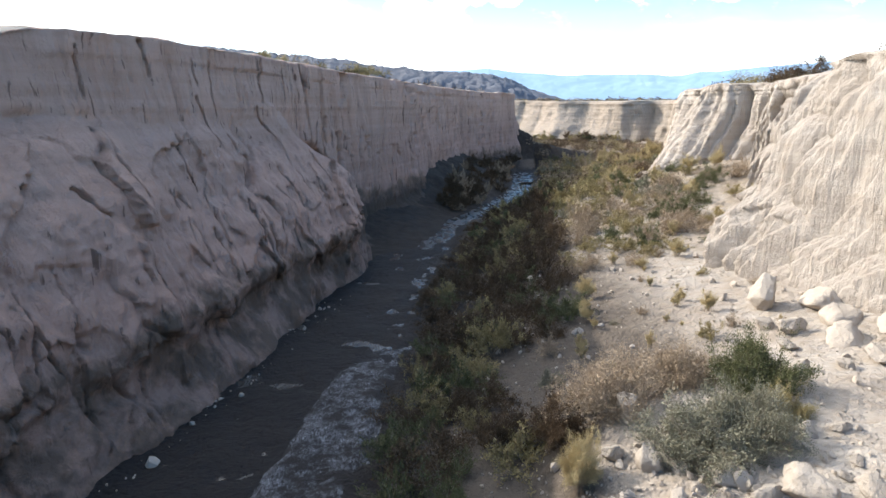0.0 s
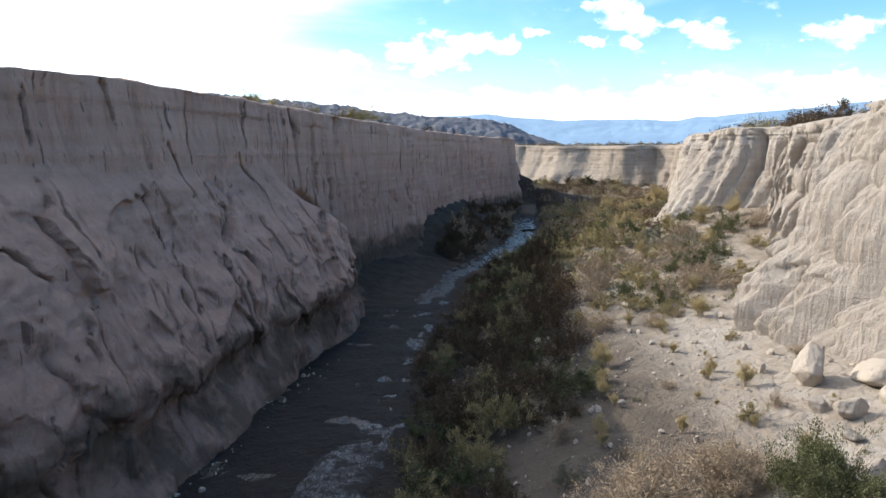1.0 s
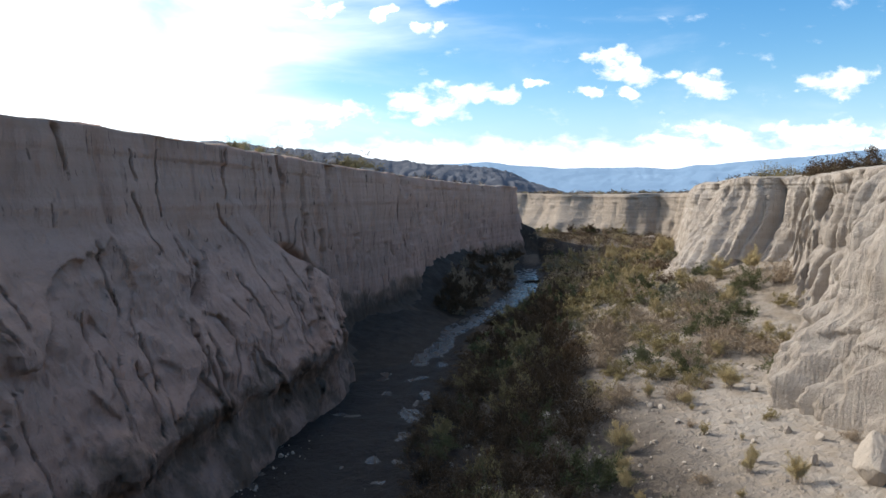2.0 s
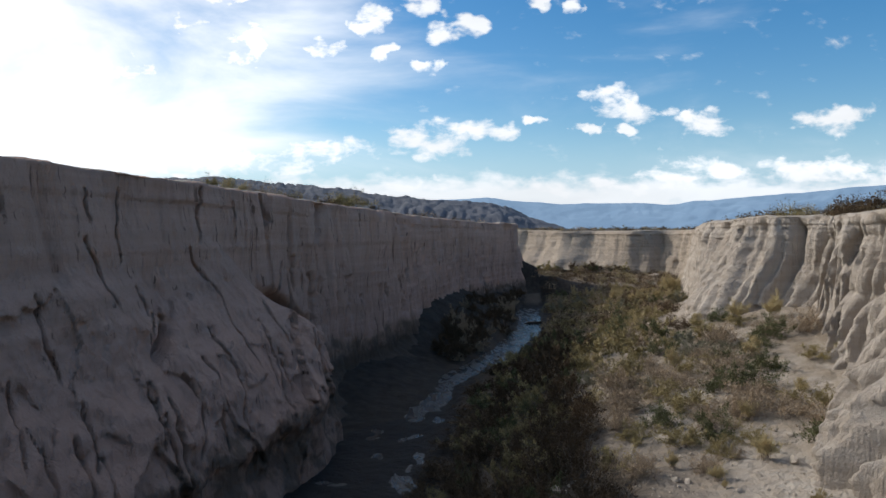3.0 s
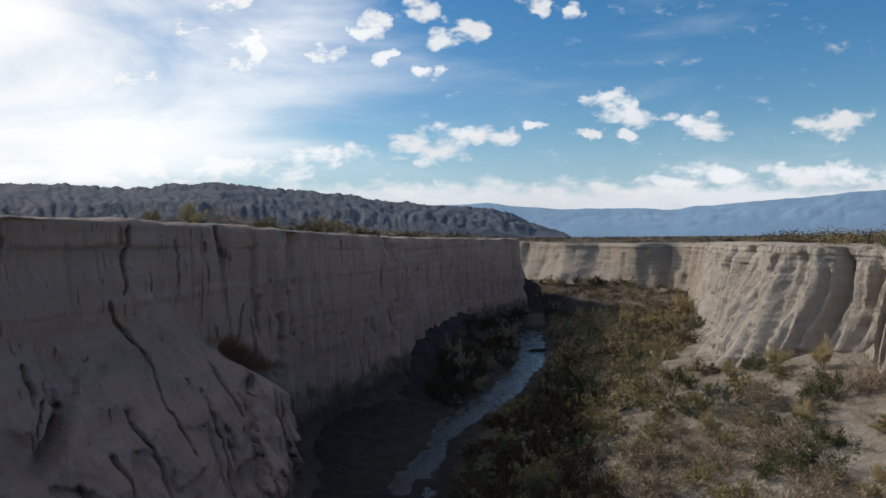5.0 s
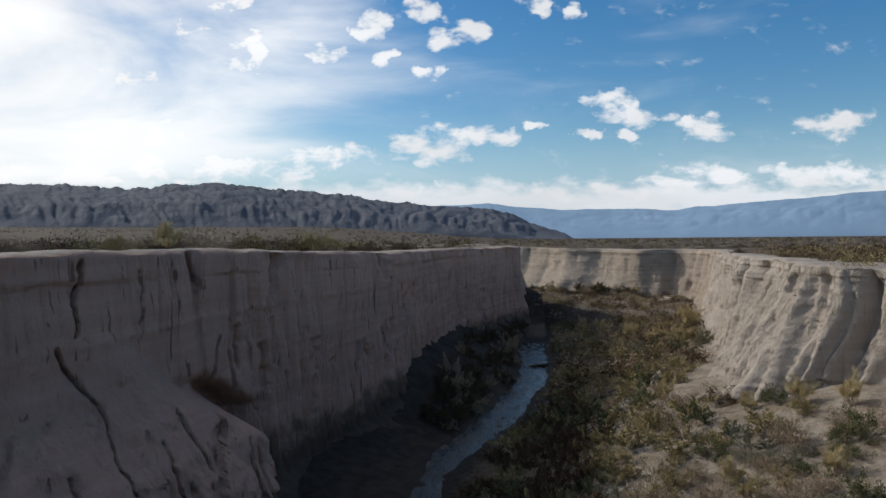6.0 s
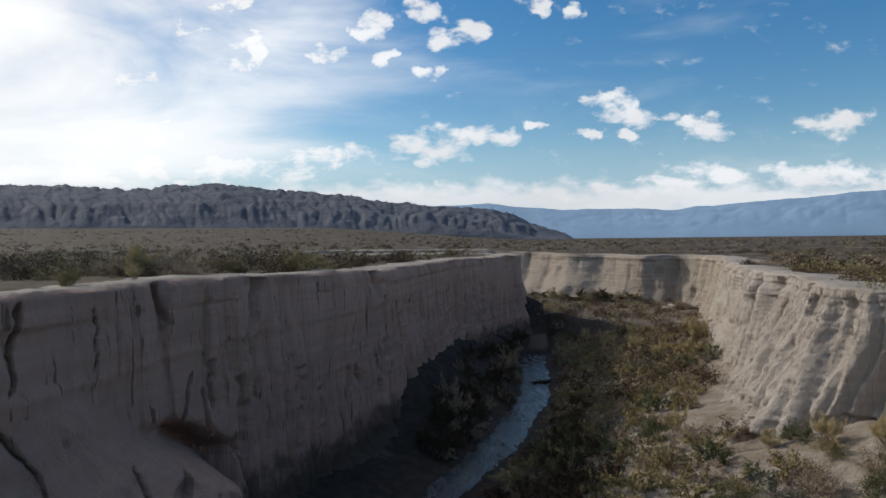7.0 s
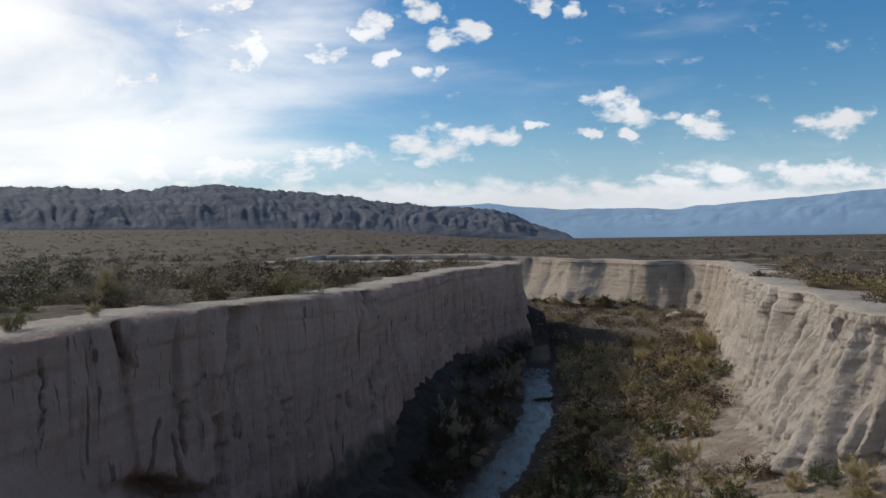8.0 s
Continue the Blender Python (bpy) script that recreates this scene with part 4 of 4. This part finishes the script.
def shrub(colour, detail, variant, x, y, z, wide, tall, turn, group):
    key = (colour, detail, variant)
    if detail == "low" and group in HEAP_NAME:
        if key[::2] not in SHRUB_ARRAYS:
            stems, leaves, leaf, slim = DETAIL[detail]
            SHRUB_ARRAYS[key[::2]] = shrub_parts(variant * 13 + len(colour), STYLE_OF[colour], stems, leaves, leaf, slim)
        HEAP.setdefault(group, []).append((key[::2], np.array(Matrix.LocRotScale((x, y, z), Euler((0, 0, turn)), (wide, wide, tall)))))
        return
    if key not in SHRUB_MESHES:
        stems, leaves, leaf, slim = DETAIL[detail]
        style = STYLE_OF[colour]
        if style == "twig":
            stems, leaves = int(stems * 1.5), int(leaves * 0.62)
        wood, green = shrub_parts(variant * 13 + len(colour), style, stems, leaves, leaf, slim)
        SHRUB_MESHES[key] = (tri_soup(colour + "_stems", wood, None, [WOOD]), tri_soup(colour + "_leaves", green, None, [LEAF[colour]]))
    root = new("grass_tuft" if colour == "straw" else "shrub")
    root.matrix_world = Matrix.LocRotScale((x, y, z), Euler((0, 0, turn)), (wide, wide, tall))
    for name, me in zip(("branchwork", "foliage"), SHRUB_MESHES[key]):
        new(name, me).parent = root
    tagged(root, SHRUB_LABEL[colour], "grass" if colour == "straw" else "shrub", group)
    return root


dice = random.Random(11)


def floor_at(x, y):
    return float(floor_height(np.array([x]), np.array([y]))[0])


def plateau_at(x, y):
    return float(plateau_height(np.array([x]), np.array([y]))[0])


# the shrubs that stand apart on the canyon floor: colour, x, y, half-width, height
PLANTED = [("green", 7.7, 15.9, 1.15, 1.4), ("grey", 5.3, 13.2, 1.4, 1.3), ("grey", 6.5, 13.5, 1.1, 1.15), ("olive", 7.6, 14.3, 0.6, 0.8), ("brown", 3.9, 15.9, 1.4, 1.15),
           ("brown", 5.0, 17.0, 1.5, 1.15), ("brown", 6.3, 17.4, 1.3, 1.1), ("rust", 2.7, 15.4, 0.8, 1.1), ("straw", 2.75, 13.2, 0.75, 1.0), ("straw", 5.4, 25.2, 0.55, 0.6)]
PLANTED += [("straw", 4.7, 22.7, 0.45, 0.5), ("straw", 4.5, 21.5, 0.35, 0.45), ("grey", 3.2, 20.0, 0.5, 0.6), ("olive", 8.7, 21.4, 0.48, 0.6), ("straw", 6.8, 21.6, 0.3, 0.55),
            ("straw", 9.3, 31.2, 0.5, 0.5), ("green", 10.6, 34.6, 0.95, 1.2), ("brown", 12.2, 36.0, 1.1, 1.1), ("brown", 13.6, 37.6, 1.2, 1.0), ("olive", 11.2, 28.6, 0.35, 0.4)]
PLANTED += [("green", 12.7, 57.2, 1.2, 1.5), ("olive", 11.6, 73.5, 1.2, 1.5), ("green", 17.6, 44.6, 1.25, 1.4), ("brown", 19.3, 44.4, 1.3, 1.3), ("straw", 19.3, 47.8, 1.0, 1.2),
            ("brown", 8.2, 39.0, 1.2, 1.2), ("brown", 7.6, 37.2, 1.0, 1.0), ("olive", 9.3, 43.0, 1.2, 1.2), ("green", 12.4, 46.0, 1.1, 1.0), ("straw", 8.8, 28.2, 0.3, 0.4)]

PLANTED += [("brown", 9.0, 42.0, 1.5, 1.5), ("green", 12.7, 39.0, 1.1, 1.2), ("straw", 12.2, 35.5, 0.6, 0.7), ("straw", 6.0, 28.0, 0.85, 0.8), ("brown", 3.6, 22.8, 0.55, 0.7),
            ("straw", 9.7, 24.0, 0.55, 0.7), ("brown", 7.5, 25.0, 0.35, 0.4), ("brown", 7.1, 32.5, 0.9, 0.9), ("straw", 5.6, 26.4, 0.5, 0.5), ("brown", 12.4, 26.0, 0.4, 0.4)]

PLANTED += [("olive", 10.0, 44.4, 1.19, 1.11), ("brown", 8.6, 39.1, 1.19, 1.19), ("brown", 10.9, 42.7, 0.97, 0.85), ("grey", 13.5, 45.0, 0.84, 0.74), ("green", 14.6, 43.0, 0.64, 0.64),
            ("green", 16.5, 43.6, 0.85, 0.75), ("green", 14.2, 38.8, 1.39, 1.08), ("brown", 12.6, 36.6, 1.16, 1.01), ("brown", 13.7, 35.5, 1.28, 1.04), ("olive", 17.8, 40.5, 0.9, 0.68),
            ("olive", 16.8, 79.5, 1.87, 1.64), ("brown", 14.2, 55.4, 1.4, 1.22), ("rust", 16.1, 53.9, 1.35, 1.01), ("olive", 17.4, 48.2, 0.87, 0.76), ("brown", 22.5, 98.4, 1.84, 1.61),
            ("green", 18.5, 74.7, 1.33, 1.33), ("olive", 16.3, 89.2, 1.52, 1.52)]


def plant_all():
    for i, (colour, x, y, wide, tall) in enumerate(PLANTED):
        shrub(colour, "near" if y < 18 else "mid", i % 3, x, y, floor_at(x, y) - 0.03, wide, tall, dice.uniform(0, 6.28), "shrubs on the canyon floor")
    taken = [(x, y, w) for _, x, y, w, _ in PLANTED]

    def room(x, y, w, tight):
        return all((x - a) ** 2 + (y - b) ** 2 > (tight * (w + c)) ** 2 for a, b, c in taken)

    for k in range(46):
        x, y = dice.uniform(4.5, 12), dice.uniform(18, 34)
        w = dice.uniform(0.12, 0.42)
        if x < float(east_foot(y)) - 0.8 and x > 4 + (y - 18) * 0.12 and room(x, y, w, 1.0):
            taken.append((x, y, w))
            shrub(dice.choice(["straw", "straw", "straw", "brown", "brown", "grey"]), "mid", k % 3, x, y, floor_at(x, y) - 0.02, w, w * 1.3, dice.uniform(0, 6.28), "small tufts on the open silt")
    # thicket beside the stream
    tries = made = 0
    while made < 210 and tries < 9000:
        tries += 1
        y = 11 + 74 * dice.random() ** 1.2
        right = float(stream_right(y))
        edge = float(np.interp(y, [10, 20, 27, 34, 53, 84, 110], [1.4, 3.4, 4.9, 5.9, 9.3, 12.8, 17]))
        w = dice.uniform(0.55, 1.1) * (1 + y / 160)
        start = right + 0.2 + 0.8 * w + (0.3 + 0.35 * w if y > 38 else 0)
        x = dice.uniform(start, max(edge, start + 1.6))
        if 17 < y < 24 and x > 1.4 or y < 15.5 and x > 0.5 or not room(x, y, w, 0.42):
            continue
        taken.append((x, y, w))
        made += 1
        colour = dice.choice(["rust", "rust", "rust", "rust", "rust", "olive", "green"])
        tall = w * dice.uniform(0.9, 1.4)
        if y > 32:
            tall = min(tall, max(0.16, (0.45 if y < 42 else 0.08) + 0.32 * (x - right - 0.6 * w)))
        shrub(colour, "mid" if y < 42 else "low", made % 3, x, y, floor_at(x, y) - 0.04, w, tall, dice.uniform(0, 6.28), "thicket beside the stream")
    # open scrub on the sunny side
    tries = made = 0
    while made < 170 and tries < 9000:
        tries += 1
        y = 32 + 76 * dice.random() ** 1.35
        left = float(np.interp(y, [10, 20, 27, 34, 53, 84, 110], [1.2, 3.5, 5, 6.2, 9.2, 12.8, 17]))
        x = dice.uniform(left, float(east_foot(y)) - 0.6)
        w = dice.uniform(0.55, 1.35) * (1 + y / 220)
        if not room(x, y, w, 0.52) or 49 < y < 72 and x > float(east_foot(y)) - 2.6:
            continue
        taken.append((x, y, w))
        made += 1
        colour = dice.choice(["olive", "olive", "straw", "brown", "brown", "brown", "brown", "grey", "olive", "green"])
        shrub(colour, "mid" if y < 46 else "low", made % 3, x, y, floor_at(x, y) - 0.04, w, w * dice.uniform(0.65, 1.1), dice.uniform(0, 6.28), "scrub on the canyon floor")
    for k in range(26):
        x, y = dice.uniform(12.5, 21), dice.uniform(37, 51)
        w = dice.uniform(0.5, 1.2)
        if x < 13.5 + (y - 37) * 0.62 and room(x, y, w, 0.5):
            taken.append((x, y, w))
            shrub(dice.choice(["olive", "brown", "grey", "straw", "green"]), "mid", k % 3, x, y, floor_at(x, y) - 0.05, w, w * 0.85, dice.uniform(0, 6.28), "scrub on the canyon floor")
    for k in range(110):
        x, y = dice.uniform(7.5, 20), dice.uniform(35, 49)
        w = dice.uniform(0.5, 1.1)
        if x < float(east_foot(y)) - 0.4 and room(x, y, w, 0.55):
            taken.append((x, y, w))
            shrub(dice.choice(["olive", "brown", "brown", "grey", "straw", "olive"]), "mid", k % 3, x, y, floor_at(x, y) - 0.05, w, w * dice.uniform(0.7, 1.0), dice.uniform(0, 6.28), "scrub on the canyon floor")
    # dark scrub on the bank under the shaded cliff
    for k in range(100):
        y = 62 + 42 * dice.random() ** 1.2
        left = float(stream_left(np.array([y]))[0])
        x = left - 0.5 - dice.random() ** 0.7 * max(0.8, left - float(west_foot(y)))
        w = dice.uniform(0.5, 1.2)
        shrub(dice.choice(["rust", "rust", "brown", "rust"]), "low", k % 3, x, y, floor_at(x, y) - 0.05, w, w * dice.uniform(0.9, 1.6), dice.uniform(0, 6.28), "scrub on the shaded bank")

    # scrub on the slope below the far cliff
    for k in range(22):
        t = dice.random()
        rim, foot = spline(FAR_RIM[5:10], 40), spline(FAR_FOOT[5:10], 40)
        q = rim[int(t * 39)] + (foot[int(t * 39)] - rim[int(t * 39)]) * dice.uniform(0.98, 1.4)
        w = dice.uniform(0.9, 1.9)
        shrub(dice.choice(["rust", "rust", "brown", "olive", "green"]), "low", k % 3, q[0], q[1], max(floor_at(q[0], q[1]), 0.4) - 0.1, w, w * 0.9, dice.uniform(0, 6.28), "scrub below the far cliff")


plant_all()


def plant_plateau():
    placed = [("olive", -6.7, 59.6, 1.9, 1.35), ("straw", -13.2, 52.6, 1.5, 1.3), ("brown", -11.4, 52.2, 1.4, 1.2), ("brown", -15.0, 54.5, 1.5, 1.1), ("olive", -9.9, 56.0, 1.3, 1.0),
              ("olive", -11.0, 42.4, 0.55, 0.7), ("straw", -10.4, 45.9, 0.5, 0.5), ("olive", -8.2, 60.5, 1.0, 1.0), ("brown", 20.2, 30.8, 1.2, 1.3), ("rust", 22.4, 42, 1.5, 1.2), ("green", 24.5, 50, 1.0, 0.8)]
    for i, (colour, x, y, wide, tall) in enumerate(placed):
        shrub(colour, "mid", i % 3, x, y, plateau_at(x, y) + 0.02, wide, tall, dice.uniform(0, 6.28), "shrubs on the rim")
    made = tries = 0
    while made < 70 and tries < 4000:
        tries += 1
        left = dice.random() < 0.6
        y = dice.uniform(28, 90)
        x = float(west_rim(y)) - dice.uniform(1.5, 16) if left else dice.uniform(20, 40)
        inside, gap = inside_and_distance(np.array([x]), np.array([y]), RING)
        if left and y < 49 or inside[0] or gap[0] < (3.2 + 2.2 * math.sin(y * 0.35) if left else 1.6 + 1.2 * math.sin(y * 0.5)):
            continue
        made += 1
        w = dice.uniform(0.6, 1.5)
        shrub(dice.choice(["rust", "brown", "olive", "rust", "brown", "rust"]), "mid", made % 3, x, y, plateau_at(x, y) - 0.03, w, w * dice.uniform(0.45, 0.65), dice.uniform(0, 6.28), "scrub on the plateau")


plant_plateau()
heap_up()


def loose_scrub(name, label, x, y, z, w, tall, per, size, seed):
    """Scrub too far off to count: many small blades heaped into low domes."""
    g = np.random.default_rng(seed)
    n = len(x)
    a, e = g.uniform(0, 6.28, (n, per)), np.arcsin(g.uniform(0, 1, (n, per)))
    rr = g.uniform(0.55, 1.0, (n, per)) * w[:, None] * (1 + 0.25 * np.sin(3 * a + x[:, None]))
    c = np.stack([x[:, None] + np.cos(a) * np.cos(e) * rr, y[:, None] + np.sin(a) * np.cos(e) * rr, z[:, None] + tall * np.sin(e) * rr], -1).reshape(-1, 3)
    along, across = unit(g.normal(size=c.shape) + [0, 0, 0.4]), unit(g.normal(size=c.shape))
    length = np.repeat(np.minimum(w, 1.0 + 0.3 * w) * size, per)[:, None] * g.uniform(0.6, 1.3, (len(c), 1))
    tint = np.repeat(g.integers(0, 5, n), per)
    me = tri_soup(name, leaflets(c, along, across, length * 1.3, length * 0.5), tint, [LEAF[k] for k in ("rust", "brown", "rust", "rust", "olive")])
    tagged(new(name, me), label, "scrub", kind="stuff")


def far_scrub():
    g = np.random.default_rng(5)
    n = 17000
    bearing, far = g.uniform(-0.95, 0.95, n), 34 + 1500 * g.random(n) ** 2.6
    x, y = np.sin(bearing) * far, 18 + np.cos(bearing) * far
    inside, gap = inside_and_distance(x, y, RING)
    keep = (~inside) & (gap > np.where(x < 12, 4.2, 2.6) + 4.0 * fbm(x * 0.16, y * 0.16, 7.0, 3))
    keep &= fbm(x * 0.05, y * 0.05, 1.0, 3) + g.uniform(-0.25, 0.25, n) > np.where(far < 75, -0.22, -0.10)
    x, y, far = x[keep], y[keep], far[keep]
    z = plateau_height(x, y) + plain_rise(x, y)
    w = 0.45 + 0.95 * g.random(len(x)) ** 1.6
    keep = (far > 62) | (g.random(len(x)) < 0.55)
    x, y, z, w, far = x[keep], y[keep], z[keep], w[keep], far[keep]
    close = far < 62
    loose_scrub("rim_scrub", "low brown desert scrub on the plateau", x[close], y[close], z[close], w[close], 0.85, 420, 0.095, 8)
    middle, rest = (far >= 62) & (far < 170), far >= 170
    loose_scrub("plain_scrub", "low brown desert scrub behind the canyon rims", x[middle], y[middle], z[middle], w[middle], 0.85, 100, 0.20, 12)
    loose_scrub("far_scrub", "low brown desert scrub spread over the plain", x[rest], y[rest], z[rest], w[rest], 0.8, 34, 0.36, 9)
    # the bed of the canyon far ahead
    n = 950
    y = g.uniform(70, 166, n)
    x = np.where(y < 108, stream_right(y) + 1.2 + g.random(n) * np.maximum(east_foot(y) - stream_right(y) - 2, 1), g.uniform(4, 44, n))
    inside, gap = inside_and_distance(x, y, RING)
    keep = inside & (gap > 3.2)
    x, y = x[keep], y[keep]
    loose_scrub("canyon_scrub", "olive and brown scrub on the far canyon floor", x, y, floor_height(x, y), g.uniform(0.6, 1.4, len(x)), 0.9, 200, 0.15, 10)


far_scrub()

# ---- boulders and stones ----


def boulder_mesh(seed, cuts=7, fine=4):
    g = random.Random(seed)
    bm = bmesh.new()
    bmesh.ops.create_icosphere(bm, subdivisions=fine, radius=1.0)
    planes = [(Vector((g.gauss(0, 1), g.gauss(0, 1), g.gauss(0, 1))).normalized(), g.uniform(0.40, 0.74)) for _ in range(cuts + 6)]
    for v in bm.verts:
        for nrm, far in planes:
            over = v.co.dot(nrm) - far
            if over > 0:
                v.co -= nrm * over * 0.86
        p = v.co * 1.7 + Vector((seed, 0, 0))
        v.co *= 1.15 + 0.16 * noise.noise(p) + 0.10 * noise.noise(p * 2.7) + 0.05 * noise.noise(p * 7)
    me = bpy.data.meshes.new("boulder")
    bm.to_mesh(me)
    bm.free()
    for poly in me.polygons:
        poly.use_smooth = True
    me.materials.append(ROCK)
    return me


BOULDERS = [boulder_mesh(k + 3, 6 + k) for k in range(5)]
# x, y, half-sizes, turn, which shape
LOOSE = [(11.4, 23.4, 0.62, 0.55, 0.90, 0.6, 1), (4.35, 15.32, 0.36, 0.3, 0.54, 0.3, 2), (6.02, 12.91, 0.29, 0.25, 0.23, 2.5, 1), (5.5, 12.2, 0.53, 0.45, 0.31, 0.9, 3), (6.49, 11.26, 0.55, 0.46, 0.35, 2.4, 0),
         (7.67, 13.4, 0.29, 0.25, 0.23, 1.4, 4), (4.21, 13.13, 0.48, 0.41, 0.38, 2.1, 3), (3.58, 13.73, 0.25, 0.21, 0.2, 0.0, 0), (4.76, 12.81, 0.28, 0.24, 0.18, 0.3, 2),
         (7.0, 12.97, 0.15, 0.13, 0.12, 2.7, 1), (4.8, 11.97, 0.22, 0.19, 0.14, 2.7, 4), (5.83, 11.71, 0.2, 0.17, 0.13, 1.8, 2), (7.47, 11.6, 0.17, 0.15, 0.11, 2.2, 1)]
LOOSE += [(12.1, 19.6, 1.0, 0.7, 0.42, 0.9, 4), (13.0, 21.2, 1.3, 0.8, 0.5, 1.0, 3), (13.4, 23.2, 1.2, 0.9, 0.5, 1.2, 0), (11.2, 20.9, 0.5, 0.4, 0.35, 0.4, 0), (12.0, 17.6, 0.5, 0.4, 0.3, 1.4, 1), (10.9, 17.5, 0.3, 0.25, 0.2, 0.9, 2), (10.6, 21.6, 0.40, 0.34, 0.3, 1.0, 2), (8.9, 22.0, 0.2, 0.2, 0.15, 0, 2),
          (13.6, 19.2, 0.8, 0.7, 0.5, 0.9, 1), (38.5, 132, 1.6, 1.2, 1.0, 0.3, 1)]
LOOSE += [(5.9, 11.4, 0.34, 0.28, 0.22, 0.5, 0), (7.6, 11.0, 0.45, 0.36, 0.24, 1.4, 4), (6.9, 10.0, 0.3, 0.26, 0.2, 0.3, 1), (4.1, 10.5, 0.36, 0.3, 0.2, 2.2, 2), (3.3, 10.9, 0.26, 0.2, 0.16, 0.9, 1),
          (5.5, 10.2, 0.3, 0.26, 0.18, 1.7, 3), (8.4, 13.4, 0.22, 0.2, 0.15, 0.2, 0), (8.9, 12.2, 0.3, 0.24, 0.18, 1.1, 2), (7.9, 12.0, 0.18, 0.16, 0.12, 0.6, 1), (9.6, 17.4, 0.4, 0.3, 0.22, 0.8, 0),
          (10.3, 19.4, 0.32, 0.3, 0.24, 1.9, 1)]


def drop_boulders():
    for x, y, a, b, c, turn, shape in LOOSE:
        ob = new("boulder", BOULDERS[shape])
        ob.matrix_world = Matrix.LocRotScale((x, y, floor_at(x, y) + c * (0.42 if a < 0.9 else 0.12)), Euler((0.1 * math.sin(x * 5), 0.1 * math.cos(y * 3), turn)), (a, b, c))
        tagged(ob, "tall pale silt block standing on the canyon floor" if c > a else "broad pale block of silt fallen below the cliff" if a > 0.7 else "pale weathered silt boulder on the canyon floor", "boulder", "boulders on the canyon floor")
    # gravel and clods
    g = random.Random(4)
    small = boulder_mesh(40, 5, 1)
    base = np.array([v.co[:] for v in small.vertices])
    faces = [tuple(p.vertices) for p in small.polygons]
    bpy.data.meshes.remove(small)
    n = 2800
    r = np.random.default_rng(4)
    y = 8.5 + 26 * r.random(n) ** 1.3
    left = np.arange(n) % 22 == 0
    heap = (~left) & (r.random(n) < 0.35)
    y = np.where(left, r.uniform(9, 34, n), np.where(heap, 11.3 + 1.6 * r.normal(size=n), y))
    right = stream_right(y)
    x = np.where(left, west_foot(y) + r.uniform(-0.5, 0.9, n), right + 2.2 + r.random(n) * np.maximum(1.8, east_foot(y) - right - 1.7))
    x = np.where(heap, 4.8 + 2.0 * r.normal(size=n), x)
    z = np.maximum(floor_height(x, y), -2.0)
    size = np.minimum(0.028 * np.exp(0.25 + 0.75 * r.normal(size=n)), 0.24)
    verts, polys = [], []
    for k in range(n):
        m = np.array(Euler((g.uniform(0, 6), g.uniform(0, 6), g.uniform(0, 6))).to_matrix())
        p = (base * [size[k], size[k] * g.uniform(0.6, 1), size[k] * g.uniform(0.5, 0.9)]) @ m.T + [x[k], y[k], z[k] + size[k] * 0.25]
        start = len(verts)
        verts.extend(map(tuple, p))
        polys.extend(tuple(start + i for i in f) for f in faces)
    me = bpy.data.meshes.new("gravel")
    me.from_pydata(verts, [], polys)
    me.materials.append(ROCK)
    tagged(new("gravel", me), "loose clods and gravel of pale silt", "gravel", kind="stuff")


drop_boulders()


def salt_bar():
    ys = np.arange(8.5, 28.5, 0.12)[:, None]
    t = np.linspace(0, 1, 44)[None, :]
    x = stream_right(ys) - 3.1 + 0.07 * (ys - 12) + (3.2 - 0.04 * (ys - 12)) * t
    y = ys + 0 * t
    rise = smooth(t, 0, 0.25) * smooth(t, 1.02, 0.8) * smooth(ys, 8.5, 11) * smooth(ys, 28, 22)
    z = -2.06 + rise * (0.19 + 0.06 * fbm(x * 0.7, y * 0.4, 4, 4)) + 0.025 * fbm(x * 3, y * 3, 1, 3)
    tagged(new("salt_bar", grid_mesh("salt_bar", np.stack([x, y, z], -1), [SALT])), "mud bar with white salt crust beside the stream", "mud bar", kind="structure")


salt_bar()


def tube(name, line, radii, sides=9):
    """A rough limb along a line, closed by its narrow ends."""
    p, r = spline(line, 18), np.interp(np.linspace(0, 1, 18), np.linspace(0, 1, len(radii)), radii)
    along = unit(np.gradient(p, axis=0))
    side = unit(np.cross(along, [0.1, 0.2, 1.0]))
    up = np.cross(side, along)
    a = np.linspace(0, 2 * np.pi, sides + 1)[None, :, None]
    rough = 1 + 0.16 * perlin(p[:, None, 0] * 3, np.cos(a[..., 0]) * 1.5, np.sin(a[..., 0]) * 1.5)[..., None]
    co = p[:, None, :] + (side[:, None, :] * np.cos(a) + up[:, None, :] * np.sin(a)) * r[:, None, None] * rough
    return grid_mesh(name, co, [DRIFTWOOD])


DRIFTWOOD = material("wet_driftwood", wood_look((0.03, 0.024, 0.019), (0.05, 0.04, 0.032)))


def driftwood():
    log = new("driftwood_log", tube("driftwood_log", [(-1.5, -0.25, 0.02), (-0.5, 0.0, 0.06), (0.6, 0.1, 0.05), (1.5, 0.35, 0.0)], [0.01, 0.15, 0.17, 0.12, 0.01]))
    log.matrix_world = pose(10.9, 85.0, -1.97)
    new("branch", tube("branch", [(0.3, 0.1, 0.1), (0.6, -0.15, 0.3), (0.75, -0.4, 0.38)], [0.07, 0.05, 0.01])).parent = log
    tagged(log, "dark wet driftwood log lying across the shallow stream", "log")


driftwood()
